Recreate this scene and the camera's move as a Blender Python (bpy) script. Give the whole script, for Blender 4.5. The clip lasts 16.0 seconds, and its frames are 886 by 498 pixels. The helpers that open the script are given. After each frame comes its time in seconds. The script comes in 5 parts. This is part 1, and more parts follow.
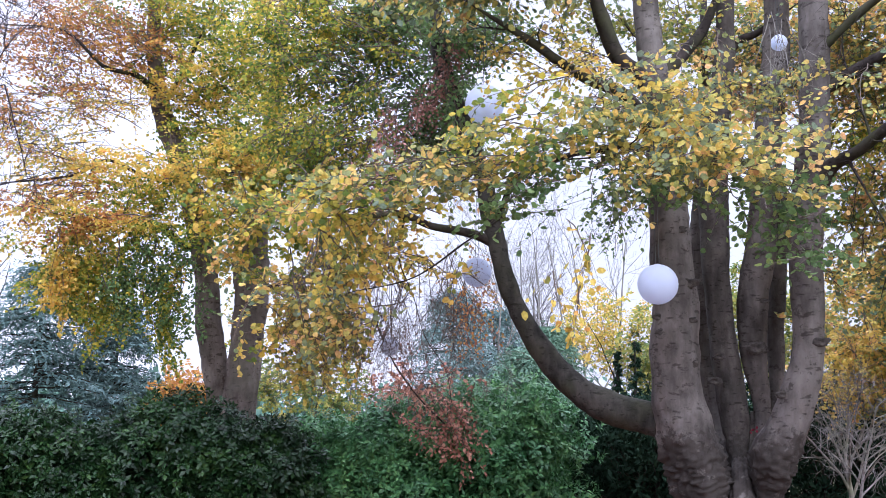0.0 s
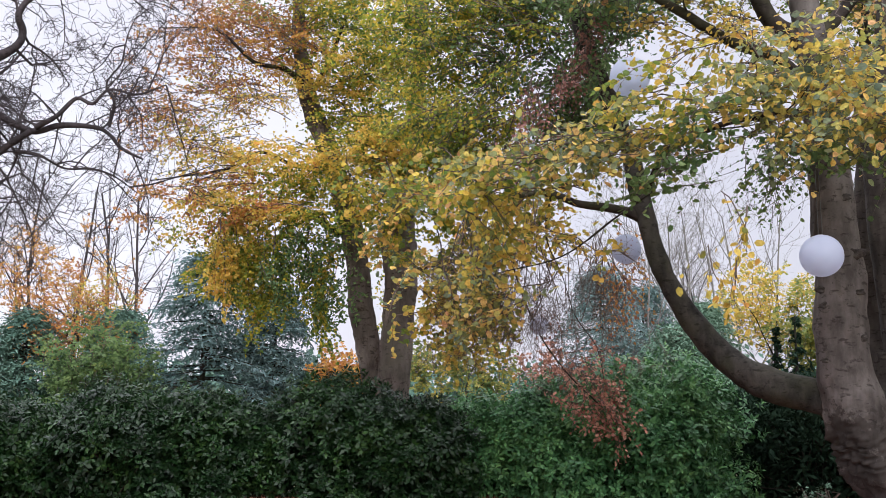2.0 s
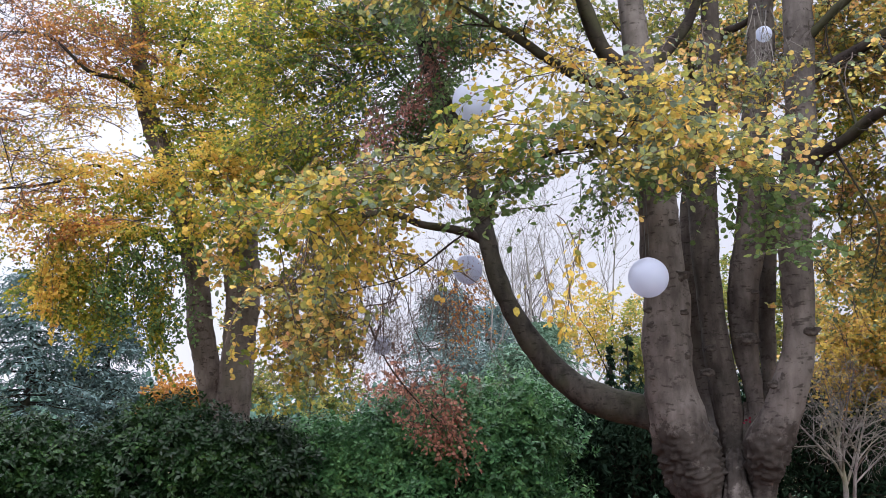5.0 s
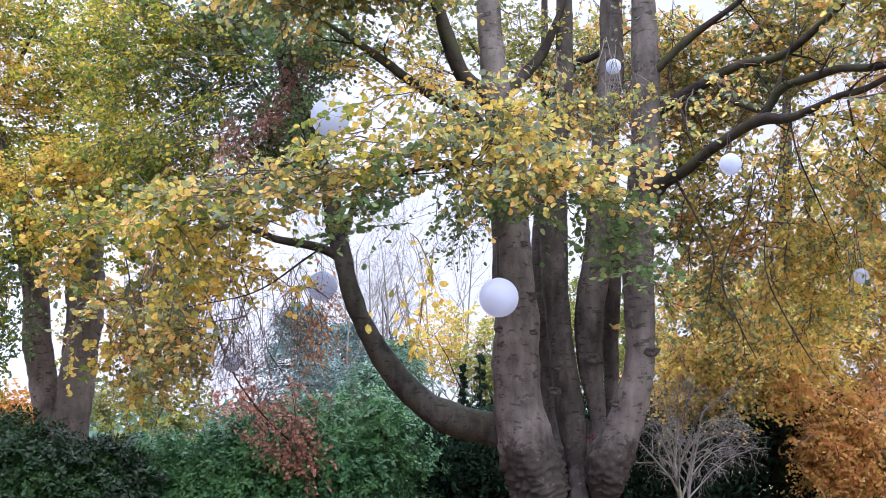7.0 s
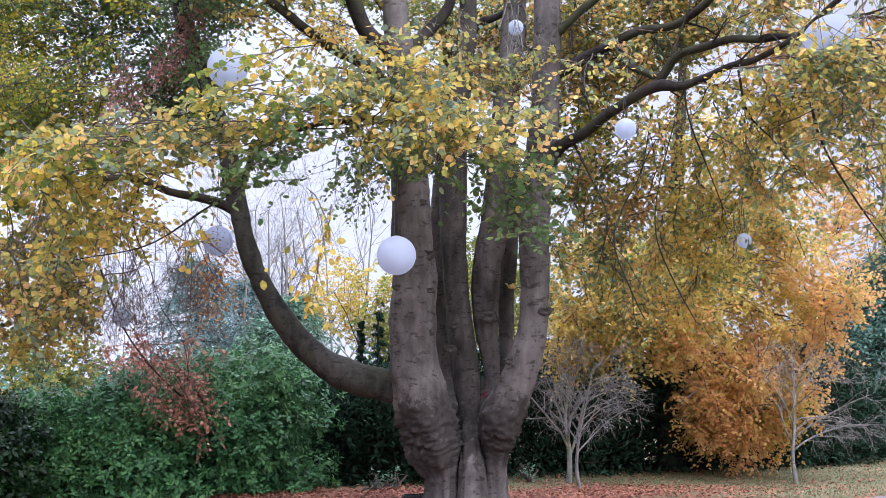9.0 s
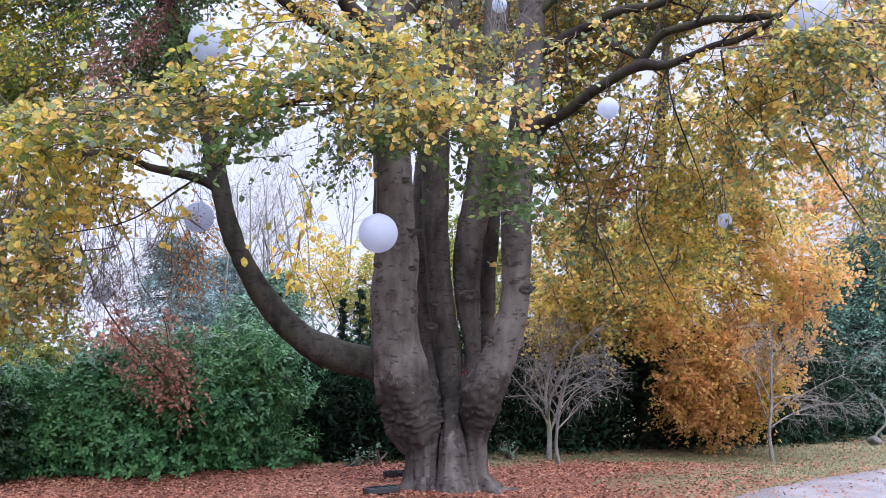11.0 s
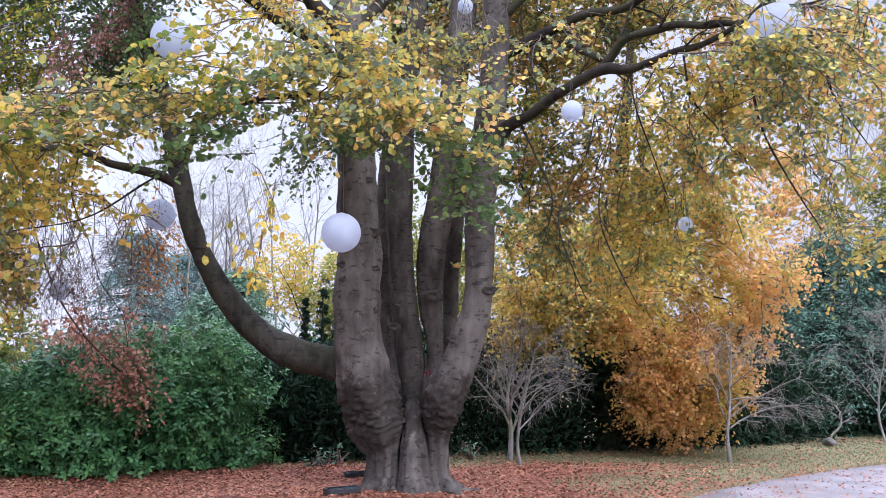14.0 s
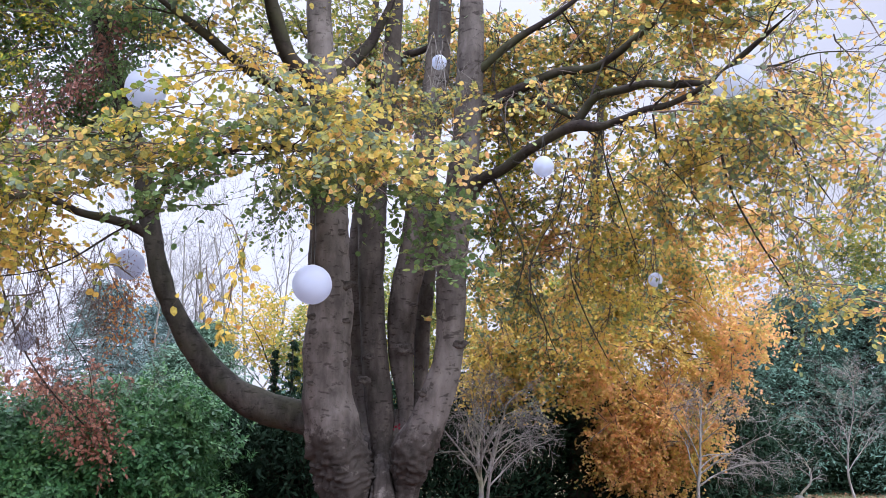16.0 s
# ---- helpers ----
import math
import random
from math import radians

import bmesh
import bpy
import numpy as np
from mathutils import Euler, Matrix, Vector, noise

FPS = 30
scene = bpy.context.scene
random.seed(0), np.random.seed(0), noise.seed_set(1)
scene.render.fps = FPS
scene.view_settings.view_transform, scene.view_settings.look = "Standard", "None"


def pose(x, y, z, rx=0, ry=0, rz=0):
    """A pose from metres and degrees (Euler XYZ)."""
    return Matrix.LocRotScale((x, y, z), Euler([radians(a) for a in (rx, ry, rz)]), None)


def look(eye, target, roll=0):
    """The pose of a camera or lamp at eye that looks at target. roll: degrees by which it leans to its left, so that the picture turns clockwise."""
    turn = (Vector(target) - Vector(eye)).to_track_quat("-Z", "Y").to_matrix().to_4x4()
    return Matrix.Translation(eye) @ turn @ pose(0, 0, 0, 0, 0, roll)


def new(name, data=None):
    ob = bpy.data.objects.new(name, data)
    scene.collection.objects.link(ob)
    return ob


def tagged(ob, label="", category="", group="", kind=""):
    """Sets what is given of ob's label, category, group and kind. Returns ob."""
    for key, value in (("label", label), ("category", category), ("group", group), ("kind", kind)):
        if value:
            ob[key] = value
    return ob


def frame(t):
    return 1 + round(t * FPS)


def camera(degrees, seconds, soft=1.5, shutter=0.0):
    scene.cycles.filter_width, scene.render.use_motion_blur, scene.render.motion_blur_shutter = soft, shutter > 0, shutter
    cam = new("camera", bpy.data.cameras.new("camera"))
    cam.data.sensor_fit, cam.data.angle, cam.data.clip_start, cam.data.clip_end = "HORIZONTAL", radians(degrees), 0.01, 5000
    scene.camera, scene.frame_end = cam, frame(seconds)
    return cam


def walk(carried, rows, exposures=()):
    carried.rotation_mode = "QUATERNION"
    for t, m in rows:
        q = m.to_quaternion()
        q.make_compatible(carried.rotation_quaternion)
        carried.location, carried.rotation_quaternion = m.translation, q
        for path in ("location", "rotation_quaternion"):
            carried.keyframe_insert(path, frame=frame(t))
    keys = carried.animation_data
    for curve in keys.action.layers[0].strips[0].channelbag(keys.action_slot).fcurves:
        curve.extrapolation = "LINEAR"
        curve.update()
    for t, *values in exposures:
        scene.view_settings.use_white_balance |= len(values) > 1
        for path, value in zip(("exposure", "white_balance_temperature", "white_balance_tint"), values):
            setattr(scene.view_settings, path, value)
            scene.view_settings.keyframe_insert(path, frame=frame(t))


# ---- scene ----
cam = camera(51.0, 16.0, soft=0.8)

EYE = 1.6  # the camera is held at a standing person's eye height
ROWS = [  # seconds, yaw to the left, pitch, roll
    (0, -0.12, 9.99, 0.61),
    (0.5, 3.94, 9.71, 0.68),
    (1, 4.32, 8.83, 0.37),
    (1.5, 4.90, 9.42, 0.25),
    (2, 8.75, 8.69, 0.19),
    (2.5, 10.85, 9.84, 0.29),
    (3, 9.17, 11.00, -0.39),
    (3.5, 8.28, 10.41, -0.71),
    (4, 6.55, 10.05, -0.86),
    (4.5, 3.90, 9.82, -1.26),
    (5, -0.70, 9.86, -0.76),
    (5.2, -2.69, 10.23, -0.63),
    (7.3, -10.46, 10.80, -0.88),
    (7.5, -11.31, 10.65, -0.89),
    (8, -12.65, 10.14, -1.01),
    (8.5, -14.15, 9.10, -1.00),
    (9, -15.53, 8.13, -0.68),
    (9.5, -16.60, 7.40, -0.39),
    (9.7, -16.39, 7.08, -0.39),
    (12, -17.26, 6.68, -0.58),
    (12.5, -18.02, 6.72, -0.22),
    (13, -17.42, 6.40, -0.47),
    (13.5, -19.19, 6.91, -0.03),
    (14, -18.80, 6.78, -0.11),
    (14.5, -19.80, 6.21, -0.05),
    (15, -20.44, 6.67, 0.53),
    (15.5, -20.30, 6.92, 0.67),
    (16, -20.50, 10.06, 0.27)
]
ARM = 0.4  # the camera is held this far before the axis about which its holder turns


def held(yaw):
    a, b = radians(yaw), radians(-8)
    return ARM * (math.sin(b) - math.sin(a)), ARM * (math.cos(a) - math.cos(b)), EYE


walk(cam, [(t, pose(*held(yaw), 90, 0, yaw) @ pose(0, 0, 0, pitch, 0, 0) @ pose(0, 0, 0, 0, 0, roll)) for t, yaw, pitch, roll in ROWS],
     [(0.0, 0.86, 5550, 13), (0.5, 0.78, 5650, 14), (1.0, 0.59, 5700, 12), (1.5, 0.51, 5900, 11), (2.0, 0.42, 6250, 9), (2.5, 0.3, 6550, 7), (3.0, 0.08, 6600, 7), (4.0, 0.08, 6600, 7), (4.5, 0.42, 6450, 7), (5.0, 0.55, 6150, 9), (7.5, 0.9, 5700, 12), (8.0, 0.79, 5650, 12), (9.0, 0.76, 5650, 12), (12.0, 0.76, 5650, 12), (15.0, 0.73, 5700, 12), (16.0, 0.79, 5750, 12)])

# ---- world and light: a bright overcast autumn sky ----
world = bpy.data.worlds.new("sky")
scene.world = world
world.use_nodes = True
wn, wl = world.node_tree.nodes, world.node_tree.links
wn.clear()
SUN_EL, SUN_AZ = 33.0, 158.0
sky = wn.new("ShaderNodeTexSky")
sky.sky_type, sky.sun_disc = "NISHITA", False
sky.sun_elevation, sky.sun_rotation = radians(SUN_EL), radians(SUN_AZ)
sky.air_density, sky.dust_density = 1.0, 4.0
wcoord = wn.new("ShaderNodeTexCoord")
cloud = wn.new("ShaderNodeTexNoise")
cloud.inputs["Scale"].default_value, cloud.inputs["Detail"].default_value = 2.2, 5
cramp = wn.new("ShaderNodeValToRGB")
cramp.color_ramp.elements[0].position, cramp.color_ramp.elements[0].color = 0.3, (5.4, 5.23, 5.86, 1)
cramp.color_ramp.elements[1].position, cramp.color_ramp.elements[1].color = 0.7, (6.4, 6.2, 6.86, 1)
wmix = wn.new("ShaderNodeMixRGB")
wmix.inputs[0].default_value = 0.9
wbg = wn.new("ShaderNodeBackground")
wbg.inputs["Strength"].default_value = 0.1
wout = wn.new("ShaderNodeOutputWorld")
wl.new(wcoord.outputs["Generated"], cloud.inputs["Vector"])
wl.new(cloud.outputs["Fac"], cramp.inputs["Fac"])
# an overcast sky is about three times as bright overhead as low down
wsep = wn.new("ShaderNodeSeparateXYZ")
wl.new(wcoord.outputs["Generated"], wsep.inputs["Vector"])
wgrad = wn.new("ShaderNodeMapRange")
wgrad.interpolation_type = "SMOOTHSTEP"
wgrad.inputs["From Min"].default_value, wgrad.inputs["From Max"].default_value = 0.4, 1.0
wgrad.inputs["To Min"].default_value, wgrad.inputs["To Max"].default_value = 1.0, 6.8
wl.new(wsep.outputs["Z"], wgrad.inputs["Value"])
wscale = wn.new("ShaderNodeVectorMath")
wscale.operation = "SCALE"
wl.new(cramp.outputs["Color"], wscale.inputs[0])
# the cloud is thinner towards the west
wside = wn.new("ShaderNodeMapRange")
wside.inputs["From Min"].default_value, wside.inputs["From Max"].default_value = -0.7, 0.7
wside.inputs["To Min"].default_value, wside.inputs["To Max"].default_value = 1.46, 0.84
wl.new(wsep.outputs["X"], wside.inputs["Value"])
wboth = wn.new("ShaderNodeMath")
wboth.operation = "MULTIPLY"
wl.new(wgrad.outputs["Result"], wboth.inputs[0])
wl.new(wside.outputs["Result"], wboth.inputs[1])
wl.new(wboth.outputs["Value"], wscale.inputs["Scale"])
wl.new(sky.outputs["Color"], wmix.inputs[1])
wl.new(wscale.outputs["Vector"], wmix.inputs[2])
wl.new(wmix.outputs["Color"], wbg.inputs["Color"])
wl.new(wbg.outputs["Background"], wout.inputs["Surface"])

sun = new("sun", bpy.data.lights.new("sun", "SUN"))
sun.data.energy, sun.data.angle, sun.data.color = 2.2, radians(50), (1.0, 0.98, 0.96)
# the sky's rotation turns clockwise from north, seen from above
sun.matrix_world = look((20 * math.sin(radians(SUN_AZ)), 20 * math.cos(radians(SUN_AZ)), 20 * math.tan(radians(SUN_EL))), (0, 0, 0))


# ---- materials ----
def material(name, rough=0.8, spec=0.3):
    m = bpy.data.materials.new(name)
    m.use_nodes = True
    n, l = m.node_tree.nodes, m.node_tree.links
    b = n["Principled BSDF"]
    b.inputs["Roughness"].default_value = rough
    b.inputs["Specular IOR Level"].default_value = spec
    return m, n, l, b


def ramp_node(n, stops):
    r = n.new("ShaderNodeValToRGB")
    e = r.color_ramp.elements
    while len(e) < len(stops):
        e.new(0.5)
    for k, (pos, col) in zip(e, stops):
        k.position, k.color = pos, (*col, 1)
    return r


def leaf_material(name, colours, patch=1.2, translucent=0.58, rough=0.5, sway=0.3, gloss=0.2, by_object=False):
    """Leaves whose colour goes from leaf to leaf and from spray to spray."""
    m, n, l, b = material(name, rough, gloss)
    geo = n.new("ShaderNodeNewGeometry")
    co = n.new("ShaderNodeTexCoord")
    no = n.new("ShaderNodeTexNoise")
    no.inputs["Scale"].default_value, no.inputs["Detail"].default_value = patch, 2
    l.new(co.outputs["Object"], no.inputs["Vector"])
    spread = n.new("ShaderNodeMapRange")
    spread.inputs["From Min"].default_value, spread.inputs["From Max"].default_value = 0.3, 0.7
    l.new(no.outputs["Fac"], spread.inputs["Value"])
    mix = n.new("ShaderNodeMix")
    mix.inputs["Factor"].default_value = sway
    each = n.new("ShaderNodeObjectInfo").outputs["Random"] if by_object else geo.outputs["Random Per Island"]
    l.new(each, mix.inputs["A"])
    l.new(spread.outputs["Result"], mix.inputs["B"])
    r = ramp_node(n, [(k / max(1, len(colours) - 1), c) for k, c in enumerate(colours)])
    l.new(mix.outputs["Result"], r.inputs["Fac"])
    # small blotches on the blade
    spot = n.new("ShaderNodeTexNoise")
    spot.inputs["Scale"].default_value, spot.inputs["Detail"].default_value = 45, 3
    l.new(co.outputs["Object"], spot.inputs["Vector"])
    sr = ramp_node(n, [(0.35, (0.62, 0.55, 0.45)), (0.6, (1.1, 1.1, 1.05))])
    l.new(spot.outputs["Fac"], sr.inputs["Fac"])
    mul = n.new("ShaderNodeMixRGB")
    mul.blend_type, mul.inputs[0].default_value = "MULTIPLY", 0.6
    l.new(r.outputs["Color"], mul.inputs[1])
    l.new(sr.outputs["Color"], mul.inputs[2])
    l.new(mul.outputs["Color"], b.inputs["Base Color"])
    tr = n.new("ShaderNodeBsdfTranslucent")
    l.new(mul.outputs["Color"], tr.inputs["Color"])
    ms = n.new("ShaderNodeMixShader")
    ms.inputs["Fac"].default_value = translucent
    out = n["Material Output"]
    l.new(b.outputs["BSDF"], ms.inputs[1])
    l.new(tr.outputs["BSDF"], ms.inputs[2])
    l.new(ms.outputs["Shader"], out.inputs["Surface"])
    return m


def bark_material(name, dark, light, scale=6.0, stretch=0.35, bump=0.5, moss=None, patches=None):
    m, n, l, b = material(name, 0.9, 0.15)
    co = n.new("ShaderNodeTexCoord")
    mp = n.new("ShaderNodeMapping")
    mp.inputs["Scale"].default_value = (1, 1, stretch)
    l.new(co.outputs["Object"], mp.inputs["Vector"])
    n1 = n.new("ShaderNodeTexNoise")
    n1.inputs["Scale"].default_value, n1.inputs["Detail"].default_value, n1.inputs["Roughness"].default_value = scale, 8, 0.65
    n2 = n.new("ShaderNodeTexNoise")
    n2.inputs["Scale"].default_value, n2.inputs["Detail"].default_value = scale * 0.22, 3
    l.new(mp.outputs["Vector"], n1.inputs["Vector"])
    l.new(co.outputs["Object"], n2.inputs["Vector"])
    add = n.new("ShaderNodeMix")
    add.inputs["Factor"].default_value = 0.5
    l.new(n1.outputs["Fac"], add.inputs["A"])
    l.new(n2.outputs["Fac"], add.inputs["B"])
    r = ramp_node(n, [(0.36, dark), (0.5, tuple((a + c) / 2 for a, c in zip(dark, light))), (0.62, light)])
    l.new(add.outputs["Result"], r.inputs["Fac"])
    col = r.outputs["Color"]
    # dark pits and scars, wider than high
    mp2 = n.new("ShaderNodeMapping")
    mp2.inputs["Scale"].default_value = (1, 1, 2.6)
    vor = n.new("ShaderNodeTexNoise")
    vor.inputs["Scale"].default_value, vor.inputs["Detail"].default_value = scale * 1.3, 4
    l.new(co.outputs["Object"], mp2.inputs["Vector"])
    l.new(mp2.outputs["Vector"], vor.inputs["Vector"])
    vr = ramp_node(n, [(0.33, (0.3, 0.28, 0.27)), (0.42, (1, 1, 1))])
    l.new(vor.outputs["Fac"], vr.inputs["Fac"])
    mu = n.new("ShaderNodeMixRGB")
    mu.blend_type, mu.inputs[0].default_value = "MULTIPLY", 0.8
    l.new(col, mu.inputs[1])
    l.new(vr.outputs["Color"], mu.inputs[2])
    col = mu.outputs["Color"]
    if patches:
        n4 = n.new("ShaderNodeTexNoise")
        n4.inputs["Scale"].default_value, n4.inputs["Detail"].default_value, n4.inputs["Roughness"].default_value = 7.0, 9, 0.74
        l.new(co.outputs["Object"], n4.inputs["Vector"])
        r4 = ramp_node(n, [(0.565, (0, 0, 0)), (0.625, (0.85, 0.85, 0.85))])
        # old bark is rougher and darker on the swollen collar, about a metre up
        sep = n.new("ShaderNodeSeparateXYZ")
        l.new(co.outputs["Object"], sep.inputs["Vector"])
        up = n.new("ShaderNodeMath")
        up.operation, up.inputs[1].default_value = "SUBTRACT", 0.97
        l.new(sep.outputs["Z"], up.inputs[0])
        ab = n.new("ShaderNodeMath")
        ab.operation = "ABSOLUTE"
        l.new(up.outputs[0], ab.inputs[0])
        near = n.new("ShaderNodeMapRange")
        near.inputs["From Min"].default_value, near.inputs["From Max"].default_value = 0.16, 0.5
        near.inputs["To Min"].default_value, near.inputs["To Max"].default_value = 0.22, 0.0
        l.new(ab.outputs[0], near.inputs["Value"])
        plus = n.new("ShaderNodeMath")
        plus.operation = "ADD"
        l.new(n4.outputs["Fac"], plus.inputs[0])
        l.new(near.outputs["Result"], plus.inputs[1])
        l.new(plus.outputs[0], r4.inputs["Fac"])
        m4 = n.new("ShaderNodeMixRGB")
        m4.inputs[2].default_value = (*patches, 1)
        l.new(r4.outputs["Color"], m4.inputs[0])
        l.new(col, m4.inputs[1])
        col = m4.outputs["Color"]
    # rain has drawn dark streaks down the bark
    mp5 = n.new("ShaderNodeMapping")
    mp5.inputs["Scale"].default_value = (1, 1, 0.09)
    n5 = n.new("ShaderNodeTexNoise")
    n5.inputs["Scale"].default_value, n5.inputs["Detail"].default_value = scale * 1.5, 4
    l.new(co.outputs["Object"], mp5.inputs["Vector"])
    l.new(mp5.outputs["Vector"], n5.inputs["Vector"])
    r5 = ramp_node(n, [(0.36, (0.55, 0.53, 0.52)), (0.52, (1, 1, 1)), (0.68, (1.22, 1.2, 1.18))])
    l.new(n5.outputs["Fac"], r5.inputs["Fac"])
    m5 = n.new("ShaderNodeMixRGB")
    m5.blend_type, m5.inputs[0].default_value = "MULTIPLY", 0.45
    l.new(col, m5.inputs[1])
    l.new(r5.outputs["Color"], m5.inputs[2])
    col = m5.outputs["Color"]
    if moss:
        n3 = n.new("ShaderNodeTexNoise")
        n3.inputs["Scale"].default_value, n3.inputs["Detail"].default_value = 2.2, 8
        l.new(co.outputs["Object"], n3.inputs["Vector"])
        r3 = ramp_node(n, [(0.46, (0, 0, 0)), (0.72, (0.6, 0.6, 0.6))])
        l.new(n3.outputs["Fac"], r3.inputs["Fac"])
        mx = n.new("ShaderNodeMixRGB")
        mx.inputs[2].default_value = (*moss, 1)
        l.new(r3.outputs["Color"], mx.inputs[0])
        l.new(col, mx.inputs[1])
        col = mx.outputs["Color"]
    l.new(col, b.inputs["Base Color"])
    bp = n.new("ShaderNodeBump")
    bp.inputs["Strength"].default_value, bp.inputs["Distance"].default_value = bump, 0.02
    l.new(add.outputs["Result"], bp.inputs["Height"])
    l.new(bp.outputs["Normal"], b.inputs["Normal"])
    return m


def ground_material(name, stops, scale=3.0, fine=60.0, bump=0.6, rough=0.95):
    m, n, l, b = material(name, rough, 0.2)
    co = n.new("ShaderNodeTexCoord")
    n1 = n.new("ShaderNodeTexNoise")
    n1.inputs["Scale"].default_value, n1.inputs["Detail"].default_value = scale, 6
    n2 = n.new("ShaderNodeTexNoise")
    n2.inputs["Scale"].default_value, n2.inputs["Detail"].default_value = fine, 4
    for k in (n1, n2):
        l.new(co.outputs["Object"], k.inputs["Vector"])
    mix = n.new("ShaderNodeMix")
    mix.inputs["Factor"].default_value = 0.5
    l.new(n1.outputs["Fac"], mix.inputs["A"])
    l.new(n2.outputs["Fac"], mix.inputs["B"])
    r = ramp_node(n, stops)
    l.new(mix.outputs["Result"], r.inputs["Fac"])
    l.new(r.outputs["Color"], b.inputs["Base Color"])
    bp = n.new("ShaderNodeBump")
    bp.inputs["Strength"].default_value, bp.inputs["Distance"].default_value = bump, 0.02
    l.new(n2.outputs["Fac"], bp.inputs["Height"])
    l.new(bp.outputs["Normal"], b.inputs["Normal"])
    return m


def plain_material(name, colour, rough, metal=0.0, wear=0.25, scale=30.0):
    m, n, l, b = material(name, rough, 0.4)
    b.inputs["Metallic"].default_value = metal
    co = n.new("ShaderNodeTexCoord")
    n1 = n.new("ShaderNodeTexNoise")
    n1.inputs["Scale"].default_value, n1.inputs["Detail"].default_value = scale, 5
    l.new(co.outputs["Object"], n1.inputs["Vector"])
    r = ramp_node(n, [(0.3, tuple(c * (1 - wear) for c in colour)), (0.7, tuple(min(1, c * (1 + wear * 0.3)) for c in colour))])
    l.new(n1.outputs["Fac"], r.inputs["Fac"])
    l.new(r.outputs["Color"], b.inputs["Base Color"])
    return m


def lantern_material(name):
    """White weatherproof paper over hoops: a little light comes through."""
    m, n, l, b = material(name, 0.7, 0.3)
    co = n.new("ShaderNodeTexCoord")
    n1 = n.new("ShaderNodeTexNoise")
    n1.inputs["Scale"].default_value, n1.inputs["Detail"].default_value = 9, 4
    l.new(co.outputs["Object"], n1.inputs["Vector"])
    r = ramp_node(n, [(0.3, (0.56, 0.6, 0.73)), (0.65, (0.61, 0.64, 0.77))])
    l.new(n1.outputs["Fac"], r.inputs["Fac"])
    l.new(r.outputs["Color"], b.inputs["Base Color"])
    tr = n.new("ShaderNodeBsdfTranslucent")
    tr.inputs["Color"].default_value = (0.64, 0.68, 0.79, 1)
    ms = n.new("ShaderNodeMixShader")
    ms.inputs["Fac"].default_value = 0.68
    l.new(b.outputs["BSDF"], ms.inputs[1])
    l.new(tr.outputs["BSDF"], ms.inputs[2])
    l.new(ms.outputs["Shader"], n["Material Output"].inputs["Surface"])
    return m


GOLD, YELLOW, AMBER, ORANGE = (0.64, 0.43, 0.10), (0.68, 0.54, 0.12), (0.64, 0.35, 0.09), (0.58, 0.25, 0.07)
OLIVE, GREEN, DARK = (0.31, 0.31, 0.08), (0.14, 0.21, 0.08), (0.045, 0.085, 0.035)
# SAGE is a greyed leaf green; sky glare is partly put into it
SAGE, FERN = (0.18, 0.23, 0.17), (0.21, 0.29, 0.1)
LEAF = {}
LEAF["gold"] = leaf_material("leaf_gold", [GREEN, OLIVE, (0.45, 0.38, 0.1), YELLOW, GOLD, YELLOW, AMBER, ORANGE])
LEAF["sunny"] = leaf_material("leaf_sunny", [(0.14, 0.19, 0.11), FERN, (0.4, 0.39, 0.1), YELLOW, (0.72, 0.52, 0.1), GOLD, (0.7, 0.5, 0.12), AMBER, ORANGE], patch=1.6, sway=0.35, translucent=0.64)
LEAF["yellowgreen"] = leaf_material("leaf_yellow_green", [(0.06, 0.11, 0.028), (0.1, 0.165, 0.04), (0.16, 0.22, 0.05), (0.25, 0.28, 0.05), (0.38, 0.35, 0.06), (0.6, 0.47, 0.07), GOLD, AMBER])
LEAF["mixed"] = leaf_material("leaf_mixed", [(0.07, 0.1, 0.075), (0.13, 0.175, 0.125), SAGE, (0.2, 0.235, 0.125), (0.26, 0.29, 0.11), (0.36, 0.35, 0.1), (0.54, 0.44, 0.12), (0.66, 0.46, 0.15), (0.68, 0.41, 0.19), (0.66, 0.33, 0.16)], patch=1.8, sway=0.4)
LEAF["autumn"] = leaf_material("leaf_autumn", [(0.14, 0.2, 0.1), (0.24, 0.29, 0.1), OLIVE, (0.46, 0.41, 0.09), YELLOW, GOLD, (0.64, 0.42, 0.12), AMBER], patch=0.9)
LEAF["fall"] = leaf_material("leaf_fall", [(0.1, 0.15, 0.1), (0.15, 0.21, 0.13), SAGE, (0.26, 0.32, 0.14), (0.44, 0.43, 0.13), (0.6, 0.5, 0.14), (0.69, 0.49, 0.15), (0.71, 0.43, 0.16), (0.71, 0.39, 0.17), (0.72, 0.37, 0.22)], patch=1.5, sway=0.35, translucent=0.72)
LEAF["lime"] = leaf_material("leaf_lime", [(0.035, 0.07, 0.025), (0.085, 0.14, 0.035), (0.12, 0.18, 0.05), (0.19, 0.26, 0.04), (0.33, 0.33, 0.045), (0.6, 0.46, 0.06), (0.15, 0.2, 0.045), (0.66, 0.43, 0.09), (0.58, 0.28, 0.08)], patch=1.1, sway=0.4, translucent=0.64)
LEAF["olive"] = leaf_material("leaf_olive", [(0.08, 0.12, 0.04), GREEN, (0.2, 0.24, 0.07), OLIVE, (0.42, 0.36, 0.09), GOLD])
LEAF["green"] = leaf_material("leaf_green", [DARK, (0.085, 0.14, 0.06), (0.13, 0.21, 0.08), (0.17, 0.25, 0.1), (0.27, 0.31, 0.08)])
